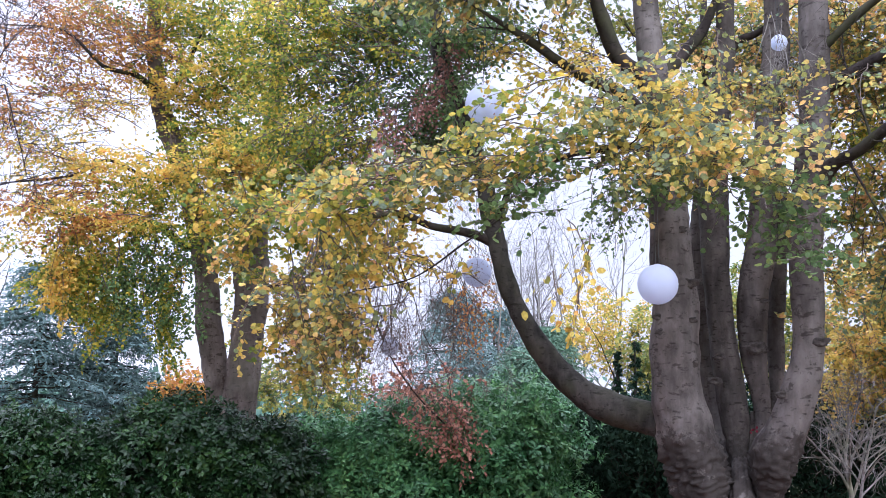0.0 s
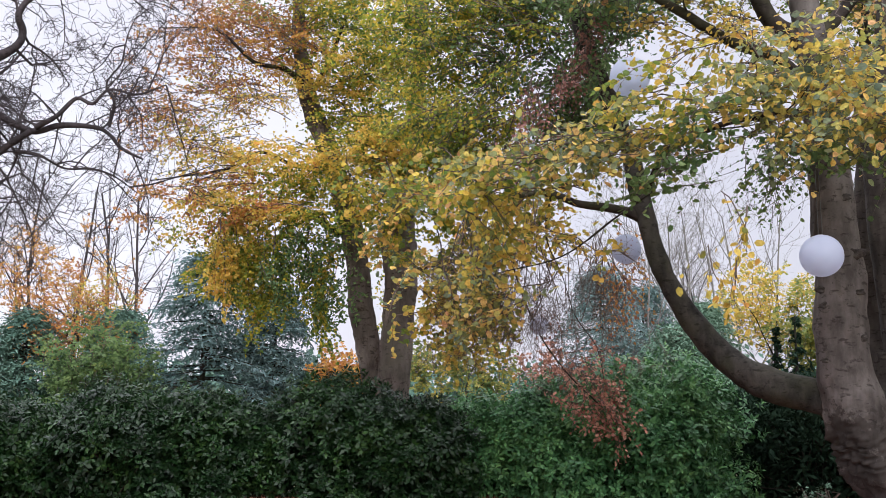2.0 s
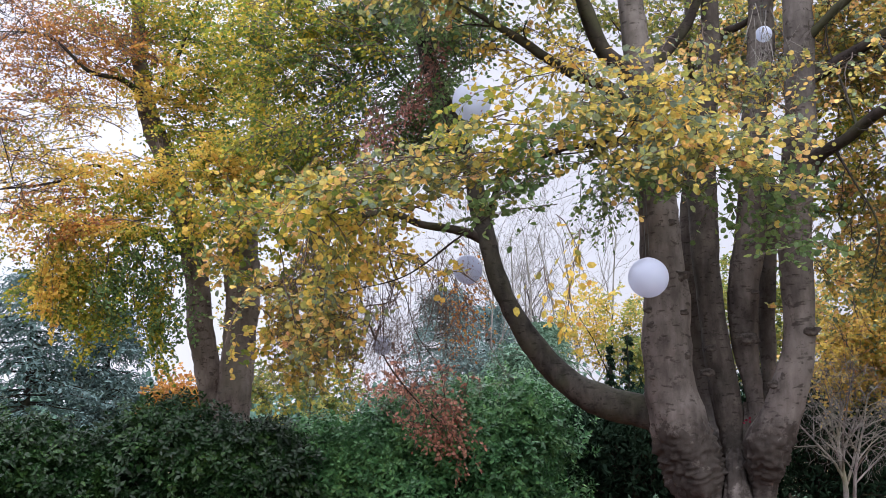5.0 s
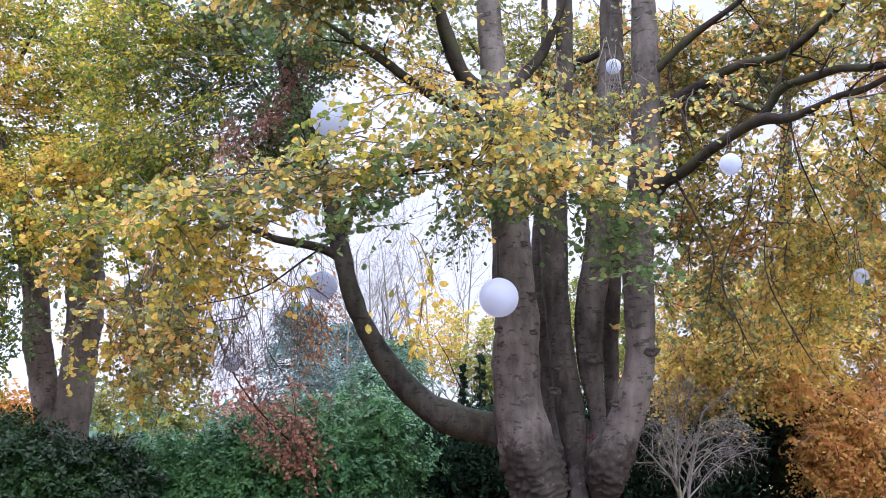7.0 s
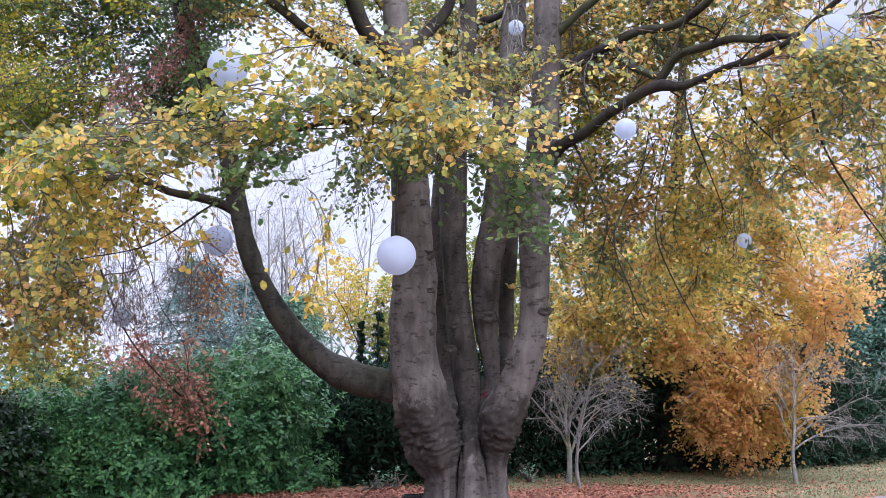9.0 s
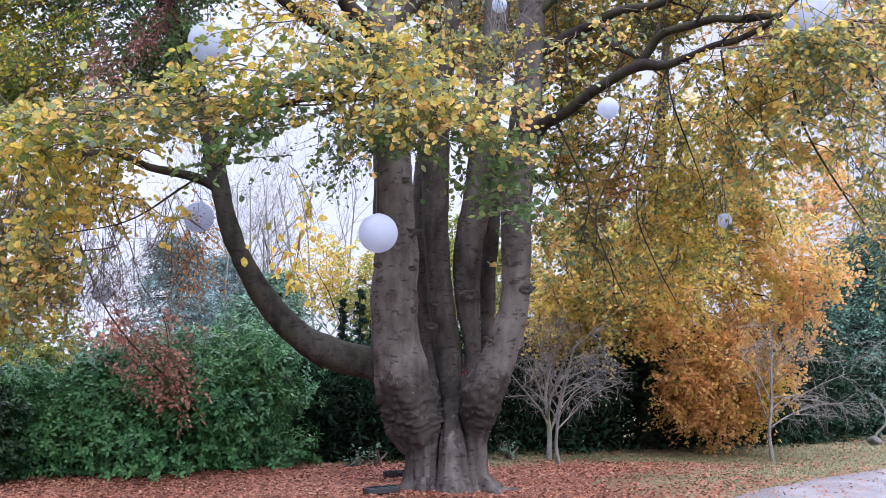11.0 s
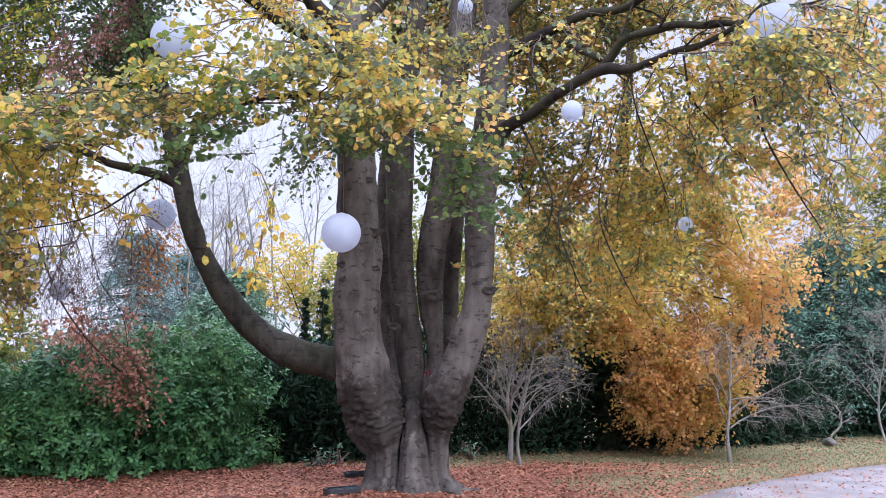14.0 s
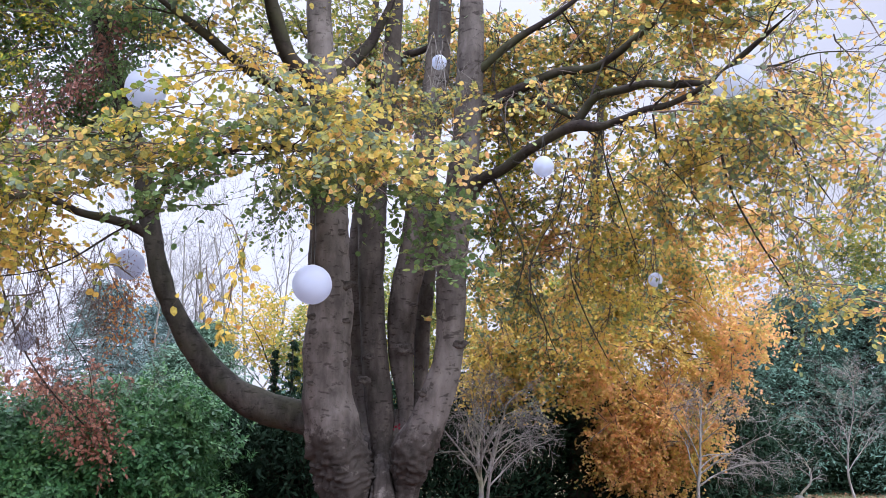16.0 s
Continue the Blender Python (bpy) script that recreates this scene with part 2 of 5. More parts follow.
LEAF["orange"] = leaf_material("leaf_orange", [(0.3, 0.32, 0.11), (0.52, 0.43, 0.14), (0.68, 0.48, 0.17), (0.72, 0.45, 0.18), (0.72, 0.41, 0.2), (0.66, 0.36, 0.18), (0.52, 0.28, 0.14)], patch=1.3, translucent=0.72)
LEAF["amber"] = leaf_material("leaf_amber", [(0.3, 0.34, 0.11), (0.5, 0.45, 0.12), (0.68, 0.52, 0.13), (0.72, 0.5, 0.15), (0.58, 0.48, 0.13), (0.72, 0.44, 0.17), (0.4, 0.39, 0.11)], patch=1.3, translucent=0.68)
LEAF["copper"] = leaf_material("leaf_copper", [(0.26, 0.22, 0.07), AMBER, (0.5, 0.24, 0.07), (0.42, 0.2, 0.08), GOLD, OLIVE])
LEAF["russet"] = leaf_material("leaf_russet", [(0.16, 0.09, 0.08), (0.27, 0.12, 0.08), (0.42, 0.18, 0.06), (0.52, 0.25, 0.06), (0.36, 0.22, 0.08), (0.26, 0.25, 0.06)], translucent=0.45)
LEAF["rust"] = leaf_material("leaf_rust", [(0.2, 0.09, 0.07), (0.34, 0.16, 0.12), (0.44, 0.23, 0.17), (0.54, 0.33, 0.25)], translucent=0.35)
LEAF["red"] = leaf_material("leaf_red", [(0.12, 0.012, 0.03), (0.22, 0.025, 0.05), (0.3, 0.05, 0.06)])
LEAF["maroon"] = leaf_material("leaf_maroon", [(0.15, 0.07, 0.06), (0.27, 0.13, 0.11), (0.38, 0.2, 0.17)], translucent=0.2)
# shade is put into the laurel green; the hedge's end gets a paler copy
LEAF["laurel"] = leaf_material("leaf_laurel_shaded", [(0.003, 0.011, 0.004), (0.007, 0.023, 0.007), (0.014, 0.042, 0.011), (0.044, 0.095, 0.022)], patch=1.6, sway=0.5, translucent=0.2, rough=0.45, gloss=0.28)
LEAF["laurel_pale"] = leaf_material("leaf_laurel_pale", [(0.022, 0.073, 0.03), (0.048, 0.138, 0.054), (0.09, 0.22, 0.078), (0.18, 0.34, 0.115)], patch=1.6, sway=0.5, translucent=0.2, rough=0.45, gloss=0.28)
# yew green set darker than its own: deep shade is put into it
LEAF["yew"] = leaf_material("needle_yew_shaded", [(0.01, 0.02, 0.014), (0.018, 0.036, 0.023), (0.03, 0.056, 0.034)], rough=0.8, gloss=0.03, translucent=0.1)
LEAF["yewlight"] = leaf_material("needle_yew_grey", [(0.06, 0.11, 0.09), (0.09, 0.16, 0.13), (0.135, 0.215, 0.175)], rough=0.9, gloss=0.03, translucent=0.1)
# the next three are paled: distance haze is put into the needle colour
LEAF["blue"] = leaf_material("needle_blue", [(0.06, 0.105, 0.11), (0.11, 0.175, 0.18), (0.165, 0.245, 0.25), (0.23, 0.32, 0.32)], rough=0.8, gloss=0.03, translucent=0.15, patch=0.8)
LEAF["haze"] = leaf_material("needle_hazed_blue", [(0.07, 0.12, 0.125), (0.13, 0.2, 0.205), (0.19, 0.275, 0.28), (0.27, 0.36, 0.36)], rough=0.8, gloss=0.03, translucent=0.15, patch=0.8)
LEAF["conifer"] = leaf_material("needle_green", [(0.08, 0.15, 0.11), (0.14, 0.23, 0.17), (0.21, 0.31, 0.24)], rough=0.8, gloss=0.03, translucent=0.15, patch=0.8)
LEAF["litter"] = leaf_material("leaf_fallen", [(0.1, 0.036, 0.025), (0.2, 0.075, 0.05), (0.28, 0.11, 0.075), (0.33, 0.155, 0.1), (0.4, 0.24, 0.15)], translucent=0.05, patch=0.5, rough=0.75)
LEAF["grass"] = leaf_material("grass_blade", [(0.07, 0.09, 0.042), (0.115, 0.13, 0.062), (0.18, 0.175, 0.095)], translucent=0.3, patch=0.6)
LEAF["single"] = leaf_material("leaf_single", [(0.17, 0.23, 0.1), OLIVE, (0.6, 0.46, 0.11), (0.3, 0.32, 0.1), (0.62, 0.43, 0.1), (0.62, 0.38, 0.12), (0.6, 0.3, 0.1)], by_object=True)
BEECH_BARK = bark_material("bark_beech", (0.036, 0.03, 0.028), (0.138, 0.121, 0.114), 6, 0.6, 1.0, patches=(0.036, 0.03, 0.027))
# darker copy of the beech bark: shade put into recessed stems, plus dark lichen
SHADED_BARK = bark_material("bark_shaded", (0.027, 0.022, 0.02), (0.095, 0.081, 0.074), 9, 0.5, 1.0, moss=(0.07, 0.066, 0.055), patches=(0.035, 0.03, 0.027))
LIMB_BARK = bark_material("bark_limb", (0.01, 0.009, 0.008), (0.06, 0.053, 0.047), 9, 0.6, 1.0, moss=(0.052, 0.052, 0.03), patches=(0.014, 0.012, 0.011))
SECOND_BARK = bark_material("bark_second", (0.05, 0.037, 0.032), (0.19, 0.155, 0.142), 6, 0.4, 1.0, moss=(0.11, 0.1, 0.08), patches=(0.045, 0.028, 0.023))
SCAR_BARK = bark_material("bark_scar", (0.025, 0.021, 0.02), (0.075, 0.064, 0.058), 30, 0.8, 1.0)
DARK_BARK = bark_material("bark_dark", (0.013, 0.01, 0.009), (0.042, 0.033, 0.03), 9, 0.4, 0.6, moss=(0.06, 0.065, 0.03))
TWIG_BARK = bark_material("bark_twig", (0.065, 0.05, 0.043), (0.16, 0.125, 0.11), 14, 0.6, 0.2)
BARE_BARK = bark_material("bark_bare", (0.024, 0.02, 0.022), (0.065, 0.054, 0.058), 14, 0.6, 0.2)
PALE_BARK = bark_material("bark_pale", (0.11, 0.1, 0.096), (0.26, 0.242, 0.236), 16, 0.5, 0.2, moss=(0.2, 0.2, 0.12))
EARTH = ground_material("earth_and_litter", [(0.35, (0.06, 0.03, 0.024)), (0.5, (0.14, 0.06, 0.042)), (0.65, (0.22, 0.1, 0.065))], 1.5, 50)
LAWN = ground_material("lawn", [(0.35, (0.08, 0.085, 0.042)), (0.5, (0.135, 0.132, 0.07)), (0.65, (0.2, 0.175, 0.1))], 0.8, 70)
GRAVEL = ground_material("gravel", [(0.35, (0.13, 0.122, 0.128)), (0.5, (0.2, 0.188, 0.198)), (0.68, (0.28, 0.262, 0.275))], 2.0, 90, 0.5)
PAPER = lantern_material("lantern_paper")
BLACK = plain_material("black_housing", (0.025, 0.027, 0.032), 0.45)
STEEL = plain_material("dull_steel", (0.25, 0.25, 0.26), 0.45, 0.8)
GLASS = plain_material("lamp_front", (0.06, 0.07, 0.09), 0.12)
CORD = plain_material("cord", (0.03, 0.03, 0.03), 0.6)
STONE = ground_material("stone", [(0.35, (0.05, 0.05, 0.045)), (0.65, (0.14, 0.13, 0.12))], 6, 40)


# ---- geometry ----
def polar(az, el, d):
    """A place d metres off on the level, az degrees to the right of straight ahead, el degrees above eye height."""
    a = radians(az)
    return np.array([d * math.sin(a), d * math.cos(a), EYE + d * math.tan(radians(el))])


def rng_of(seed):
    return np.random.default_rng(seed)


def unit(v):
    return v / np.maximum(np.linalg.norm(v, axis=-1, keepdims=True), 1e-9)


def mesh_object(name, verts, quads, mat, parent=None, label="", smooth=False):
    """One mesh of four-sided faces."""
    verts, quads = np.asarray(verts, np.float32).reshape(-1, 3), np.asarray(quads, np.int32).reshape(-1, 4)
    me = bpy.data.meshes.new(name)
    me.vertices.add(len(verts))
    me.vertices.foreach_set("co", verts.ravel())
    me.loops.add(quads.size)
    me.loops.foreach_set("vertex_index", quads.ravel())
    me.polygons.add(len(quads))
    me.polygons.foreach_set("loop_start", np.arange(0, quads.size, 4, dtype=np.int32))
    if smooth:
        me.polygons.foreach_set("use_smooth", np.ones(len(quads), bool))
    me.update(calc_edges=True)
    me.materials.append(mat)
    ob = new(name, me)
    if parent is not None:
        ob.parent = parent
    if label:
        ob["label"] = label
    return ob


def part(name, bm, mat, parent=None, label="", smooth=True):
    me = bpy.data.meshes.new(name)
    bm.to_mesh(me)
    bm.free()
    if smooth:
        me.polygons.foreach_set("use_smooth", np.ones(len(me.polygons), bool))
    me.materials.append(mat)
    ob = new(name, me)
    if parent is not None:
        ob.parent = parent
    if label:
        ob["label"] = label
    return ob


def thing(name, label, category, group="", kind=""):
    return tagged(new(name), label, category, group, kind)


def joined(chunks):
    """Several (verts, quads) as one."""
    vs, qs, base = [], [], 0
    for v, q in chunks:
        v = np.asarray(v).reshape(-1, 3)
        vs.append(v)
        qs.append(np.asarray(q).reshape(-1, 4) + base)
        base += len(v)
    return np.concatenate(vs), np.concatenate(qs)


def tubes(pts, rad, sides=4):
    """Tapered tubes along many lines of equal length: pts (N, K, 3), rad (N, K)."""
    n, k, _ = pts.shape
    tan = unit(np.gradient(pts, axis=1))
    lean = np.abs(unit(pts[:, -1] - pts[:, 0]))
    ref = np.eye(3)[np.argmin(lean, axis=1)][:, None]
    a = unit(np.cross(tan, ref))
    b = np.cross(tan, a)
    th = np.arange(sides) / sides * 2 * np.pi
    ring = a[:, :, None] * np.cos(th)[:, None] + b[:, :, None] * np.sin(th)[:, None]
    v = pts[:, :, None] + ring * rad[:, :, None, None]
    i = np.arange(n)[:, None, None] * k * sides
    j = np.arange(k - 1)[:, None] * sides
    s = np.arange(sides)
    t = (s + 1) % sides
    q = np.stack([i + j + s, i + j + t, i + j + sides + t, i + j + sides + s], -1)
    return v.reshape(-1, 3), q.reshape(-1, 4)


def smooth_line(points, step, low=0.0):
    """A Catmull-Rom line through rows of (x, y, z, r), about step apart, half of that below the height low."""
    p = np.asarray(points, float)
    p = np.vstack([2 * p[0] - p[1], p, 2 * p[-1] - p[-2]])
    out = []
    for a, b, c, d in zip(p, p[1:], p[2:], p[3:]):
        m = max(2, int(np.linalg.norm((c - b)[:3]) / (step * (0.5 if c[2] < low else 1.0))))
        t = (np.arange(m) / m)[:, None]
        out.append(0.5 * (2 * b + (c - a) * t + (2 * a - 5 * b + 4 * c - d) * t**2 + (3 * b - a - 3 * c + d) * t**3))
    out.append(p[-2:-1])
    out = np.concatenate(out)
    out[:, 3] = np.maximum(out[:, 3], 0.003)
    return out


def limb_mesh(points, sides=14, step=0.08, rough=0.06, seed=0, wrinkle=0.0, burr=0.0):
    """A trunk or limb with an uneven skin."""
    p = smooth_line(points, step, 2.0 if burr else 0.0)
    v, q = tubes(p[None, :, :3], p[None, :, 3], sides)
    c = np.repeat(p[:, :3], sides, 0)
    r = np.repeat(p[:, 3], sides)
    out = v - c
    for k in range(len(v)):
        w = Vector(v[k])
        fl = math.exp(-max(0.0, w.z) / 0.8) * burr * 1.4
        d = 1 + rough * (noise.noise(w * 2.2 + Vector((seed, 0, 0))) + 0.5 * noise.noise(w * 6.0 + Vector((0, seed, 0))))
        if wrinkle:
            d += wrinkle * noise.noise(Vector((w.x * 3, w.y * 3, w.z * 14)))
        if burr:
            # roots run up into the stems as ribs
            u = Vector(out[k]).normalized()
            d += fl * (1.1 * noise.noise(Vector((u.x * 2.6, u.y * 2.6, seed * 1.7 + w.z * 0.3))) + 0.8 * noise.noise(Vector((u.x * 6, u.y * 6, seed + w.z * 0.8))))
            # the swollen, wrinkled collar where the stems part
            f = burr * math.exp(-(((w.z - 0.95) / 0.36) ** 2))
            if f > 0.004:
                d += f * (0.25 * noise.noise(w * 5.5) + 0.4 * abs(noise.noise(w * 12)) + 0.08 * noise.noise(Vector((w.x * 9, w.y * 9, w.z * 19 + 4 * noise.noise(w * 4)))) + 0.4 * noise.noise(w * 22) + 0.3 * noise.noise(w * 38))
            d += 0.05 * max(0.0, noise.noise(Vector((w.x * 7, w.y * 7, w.z * 9 + seed))) - 0.35) * 6 * burr
        out[k] *= d
    return c + out, q


LEAF_SHAPE = np.array([[0, 0, 0], [0.26, 0.31, 0.05], [0.7, 0.3, 0.06], [1, 0, -0.04], [0.7, -0.3, 0.06], [0.26, -0.31, 0.05]])


KITE = np.array([[0, 0, 0], [0.45, 0.4, 0.06], [1, 0, -0.03], [0.45, -0.4, 0.06]])


def leaf_blades(pos, along, up, length, width=1.0, kite=False):
    """Folded, pointed leaves: pos, along, up (N, 3), length (N)."""
    along = unit(along)
    side = unit(np.cross(up, along))
    nor = np.cross(along, side)
    s = KITE if kite else LEAF_SHAPE
    v = pos[:, None] + length[:, None, None] * (s[None, :, 0:1] * along[:, None] + s[None, :, 1:2] * width * side[:, None] + s[None, :, 2:3] * nor[:, None])
    if kite:
        return v.reshape(-1, 3), np.arange(len(pos) * 4).reshape(-1, 4)
    i = np.arange(len(pos))[:, None] * 6
    q = np.concatenate([i + np.array([0, 3, 2, 1]), i + np.array([0, 5, 4, 3])], 1)
    return v.reshape(-1, 3), q.reshape(-1, 4)


def boughs(starts, ends, seed, twigs=13, twig_len=0.58, leaves=9, leaf_len=0.07, sag=0.1, droop=0.3, radius=0.008, width=1.0, flat=0.6, bare=0.1, kite=False, bristle=False):
    """Leafy boughs from starts to ends (N, 3). Gives the wood and the leaves as (verts, quads)."""
    g = rng_of(seed)
    starts, ends = np.asarray(starts, float), np.asarray(ends, float)
    n = len(starts)
    span = np.linalg.norm(ends - starts, axis=1)
    mid = (starts + ends) / 2 + g.normal(0, 0.08, (n, 3)) * span[:, None]
    mid[:, 2] += sag * span
    u = np.linspace(0, 1, 6)[None, :, None]
    axis = (1 - u) ** 2 * starts[:, None] + 2 * u * (1 - u) * mid[:, None] + u**2 * ends[:, None]
    axis[:, 1:-1] += g.normal(0, 0.02, (n, 4, 3)) * span[:, None, None]
    wood = [tubes(axis, radius * np.array([0.7, 1, 0.8, 0.6, 0.4, 0.2])[None] * g.uniform(0.7, 1.3, (n, 1)), 4)]
    # twigs
    m = n * twigs
    who = np.repeat(np.arange(n), twigs)
    w = np.clip(np.tile(np.linspace(0.08, 1.0, twigs), n) + g.uniform(-0.05, 0.05, m), 0.02, 1.0)
    f = w * 5
    k = np.minimum(f.astype(int), 4)
    fr = (f - k)[:, None]
    root = axis[who, k] * (1 - fr) + axis[who, k + 1] * fr
    tan = unit(axis[who, k + 1] - axis[who, k])
    side = unit(np.cross(tan, [0, 0, 1.0]) + g.normal(0, 0.25, (m, 3)))
    side *= np.where(np.arange(m) % 2, 1.0, -1.0)[:, None]
    dirn = unit(tan * g.uniform(0.3, 1.0, (m, 1)) + side * g.uniform(0.4, 1.0, (m, 1)) + g.normal(0, 0.22, (m, 3)))
    length = twig_len * g.uniform(0.5, 1.2, m) * (1.1 - 0.5 * w)
    s = np.linspace(0, 1, 4)[None, :, None]
    line = root[:, None] + dirn[:, None] * s * length[:, None, None]
    line[:, :, 2] -= droop * (s[..., 0] ** 1.6) * length[:, None]
    if not bristle:
        wood.append(tubes(line[:, [0, 2, 3]], np.array([[0.0045, 0.0025, 0.0015]]) * np.ones((m, 1)), 3))
    # leaves, two rows along each twig
    c = m * leaves
    ow = np.repeat(np.arange(m), leaves)
    sl = np.clip(np.tile(np.linspace(bare + 0.05, 1.0, leaves), m) + g.uniform(-0.04, 0.04, c), 0, 1)
    f = sl * 3
    k = np.minimum(f.astype(int), 2)
    fr = (f - k)[:, None]
    at = line[ow, k] * (1 - fr) + line[ow, k + 1] * fr
    tw = unit(line[ow, k + 1] - line[ow, k])
    ls = unit(np.cross(tw, [0, 0, 1.0]) + g.normal(0, 0.2, (c, 3))) * np.where(np.arange(c) % 2, 1.0, -1.0)[:, None]
    along = tw * 0.6 + ls * 0.8 + g.normal(0, 0.3, (c, 3)) - np.array([0, 0, 0.1 + 0.3 * droop])
    up = np.array([0, 0, 1.0]) * flat + g.normal(0, 0.7, (c, 3)) + ls * 0.2
    size = leaf_len * g.uniform(0.6, 1.2, c)
    return joined(wood), leaf_blades(at + g.normal(0, 0.012, (c, 3)), along, up, size, width, kite)


def in_mass(centre, half, count, seed, hollow=0.0):
    """Points in an ellipsoid whose axes run across, along and up, as seen from the path."""
    g = rng_of(seed)
    v = unit(g.normal(0, 1, (count, 3))) * (hollow + (1 - hollow) * g.uniform(0, 1, (count, 1))) ** (1 / 2.4)
    c = polar(*centre)
    ahead = unit(np.array([c[0], c[1], 0.0]))
    right = np.array([ahead[1], -ahead[0], 0.0])
    return c + v[:, :1] * half[0] * right + v[:, 1:2] * half[1] * ahead + v[:, 2:] * half[2] * np.array([0, 0, 1.0])


def mass(centre, half, count, anchor, seed, reach=1.0, hang=0.0, scatter=0.3, level=1.0, **kw):
    """A leafy mass: boughs that come from the anchor's side and end all through an ellipsoid."""
    tips = in_mass(centre, half, count, seed)
    g = rng_of(seed + 7)
    back = unit(unit(polar(*anchor) - tips) + g.normal(0, scatter, (count, 3)))
    back = unit(back * np.array([1, 1, level]) + np.array([0, 0, hang]))
    return boughs(tips + back * reach * g.uniform(0.7, 1.3, (count, 1)), tips, seed + 13, **kw)


def leafy_parts(tree, groups, bark=TWIG_BARK):
    """groups: palette -> list of (wood, leaves). One crown and one set of twigs a palette."""
    for palette, pieces in groups.items():
        wv = joined([w for w, _ in pieces])
        lv = joined([x for _, x in pieces])
        tagged(mesh_object("twig_work", *wv, bark, tree), kind="stuff")
        tagged(mesh_object("crown", *lv, LEAF[palette], tree, f"{palette} autumn leaves" if palette in ("gold", "orange", "rust") else ""), kind="stuff")


def branching(start, direction, length, radius, seed, levels=4, forks=(3, 5), shrink=0.62, bend=0.25, lift=0.1, spread=0.8, first=0.25, thin=0.0022):
    """Bare branches, level by level, as (verts, quads)."""
    g = rng_of(seed)
    S, D = np.array([start], float), unit(np.array([direction], float))
    L, R = np.array([length], float), np.array([radius], float)
    out = []
    for lev in range(levels):
        K = 6 if lev < 2 else 4
        n = len(S)
        pts = np.zeros((n, K, 3))
        pts[:, 0] = S
        d = D.copy()
        for k in range(1, K):
            d = unit(d + g.normal(0, bend * (0.5 + 0.3 * lev), (n, 3)) / 1.6 + np.array([0, 0, lift]) * 0.25)
            pts[:, k] = pts[:, k - 1] + d * (L / (K - 1))[:, None]
        tip = 0.35 if lev < levels - 1 else 0.3
        rad = R[:, None] * np.linspace(1, tip, K)[None]
        out.append(tubes(pts, rad, 8 if lev == 0 else 5 if lev == 1 else 3))
        if lev == levels - 1:
            break
        c = g.integers(forks[0], forks[1] + 1) + (1 if lev else 2)
        who = np.repeat(np.arange(n), c)
        w = np.tile(np.linspace(first if lev == 0 else 0.2, 1.0, c), n) + g.uniform(-0.06, 0.06, n * c)
        w = np.clip(w, 0.05, 1)
        f = w * (K - 1)
        k = np.minimum(f.astype(int), K - 2)
        fr = (f - k)[:, None]
        S2 = pts[who, k] * (1 - fr) + pts[who, k + 1] * fr
        T = unit(pts[who, k + 1] - pts[who, k])
        D = unit(T * g.uniform(0.4, 1.0, (n * c, 1)) + unit(g.normal(0, 1, (n * c, 3))) * spread)
        L = L[who] * shrink * g.uniform(0.6, 1.15, n * c) * (1.15 - 0.45 * w)
        R = np.maximum(R[who] * (1 - (1 - tip) * w) * 0.62, thin)
        S = S2
    return joined(out)


# ---- ground ----
def ground_sheet():
    """One sheet out to the horizon, finer near the beech, with slight unevenness."""
    rings = np.concatenate([np.linspace(0.0, 26, 53), [30, 38, 50, 70, 110, 180, 300, 500]])
    spokes = 120
    th = np.arange(spokes) / spokes * 2 * np.pi
    v = np.stack([rings[:, None] * np.cos(th), rings[:, None] * np.sin(th), np.zeros((len(rings), spokes))], -1)
    for i, r in enumerate(rings):
        for j in range(spokes):
            p = v[i, j]
            v[i, j, 2] = 0.05 * noise.noise(Vector((p[0] * 0.35, p[1] * 0.35, 0))) * min(1.0, r / 3) if r < 60 else 0.0
    i = np.arange(len(rings) - 1)[:, None] * spokes
    s = np.arange(spokes)
    q = np.stack([i + s, i + (s + 1) % spokes, i + spokes + (s + 1) % spokes, i + spokes + s], -1)
    q = q[:, ::1, ::-1]
    return v.reshape(-1, 3), q.reshape(-1, 4)


def ground_z(x, y):
    r = math.hypot(x, y)
    return 0.05 * noise.noise(Vector((x * 0.35, y * 0.35, 0))) * min(1.0, r / 3) if r < 60 else 0.0


tagged(mesh_object("ground", *ground_sheet(), LAWN, smooth=True), "mown lawn strewn with autumn leaves", "lawn", kind="structure")

BEECH = polar(16.9, -7.8, 11.7)

PATH = [(-6.0, -2.0), (-1.0, 0.6), (3.2, 4.2), (6.15, 8.05), (8.9, 9.6), (13.0, 10.95), (20.0, 12.6), (30.0, 15.0)]


def path_sheet(half, lift):
    p = smooth_line([(x, y, 0, 1) for x, y in PATH], 0.4)[:, :2]
    t = unit(np.gradient(p, axis=0))
    n = np.stack([-t[:, 1], t[:, 0]], 1)
    off = half * np.array([-1, -.975, -.5, 0, .5, .975, 1])
    wob = np.array([0.09 * noise.noise(Vector((a * 1.3, b * 1.3, 3))) for a, b in p])
    v = np.zeros((len(p), 7, 3))
    v[..., :2] = p[:, None] + n[:, None] * (off[None, :, None] + (wob[:, None] * np.sign(off))[..., None])
    for a in range(len(p)):
        for b in range(7):
            v[a, b, 2] = ground_z(v[a, b, 0], v[a, b, 1]) + (lift if 0 < b < 6 else -0.02)
    i = np.arange(len(p) - 1)[:, None] * 7
    s = np.arange(6)
    return v.reshape(-1, 3), np.stack([i + s, i + s + 1, i + 7 + s + 1, i + 7 + s], -1).reshape(-1, 4)[:, ::-1]


tagged(mesh_object("path", *path_sheet(1.0, 0.018), GRAVEL, smooth=True), "pale grey gravel path with fallen leaves on it", "path", kind="structure")


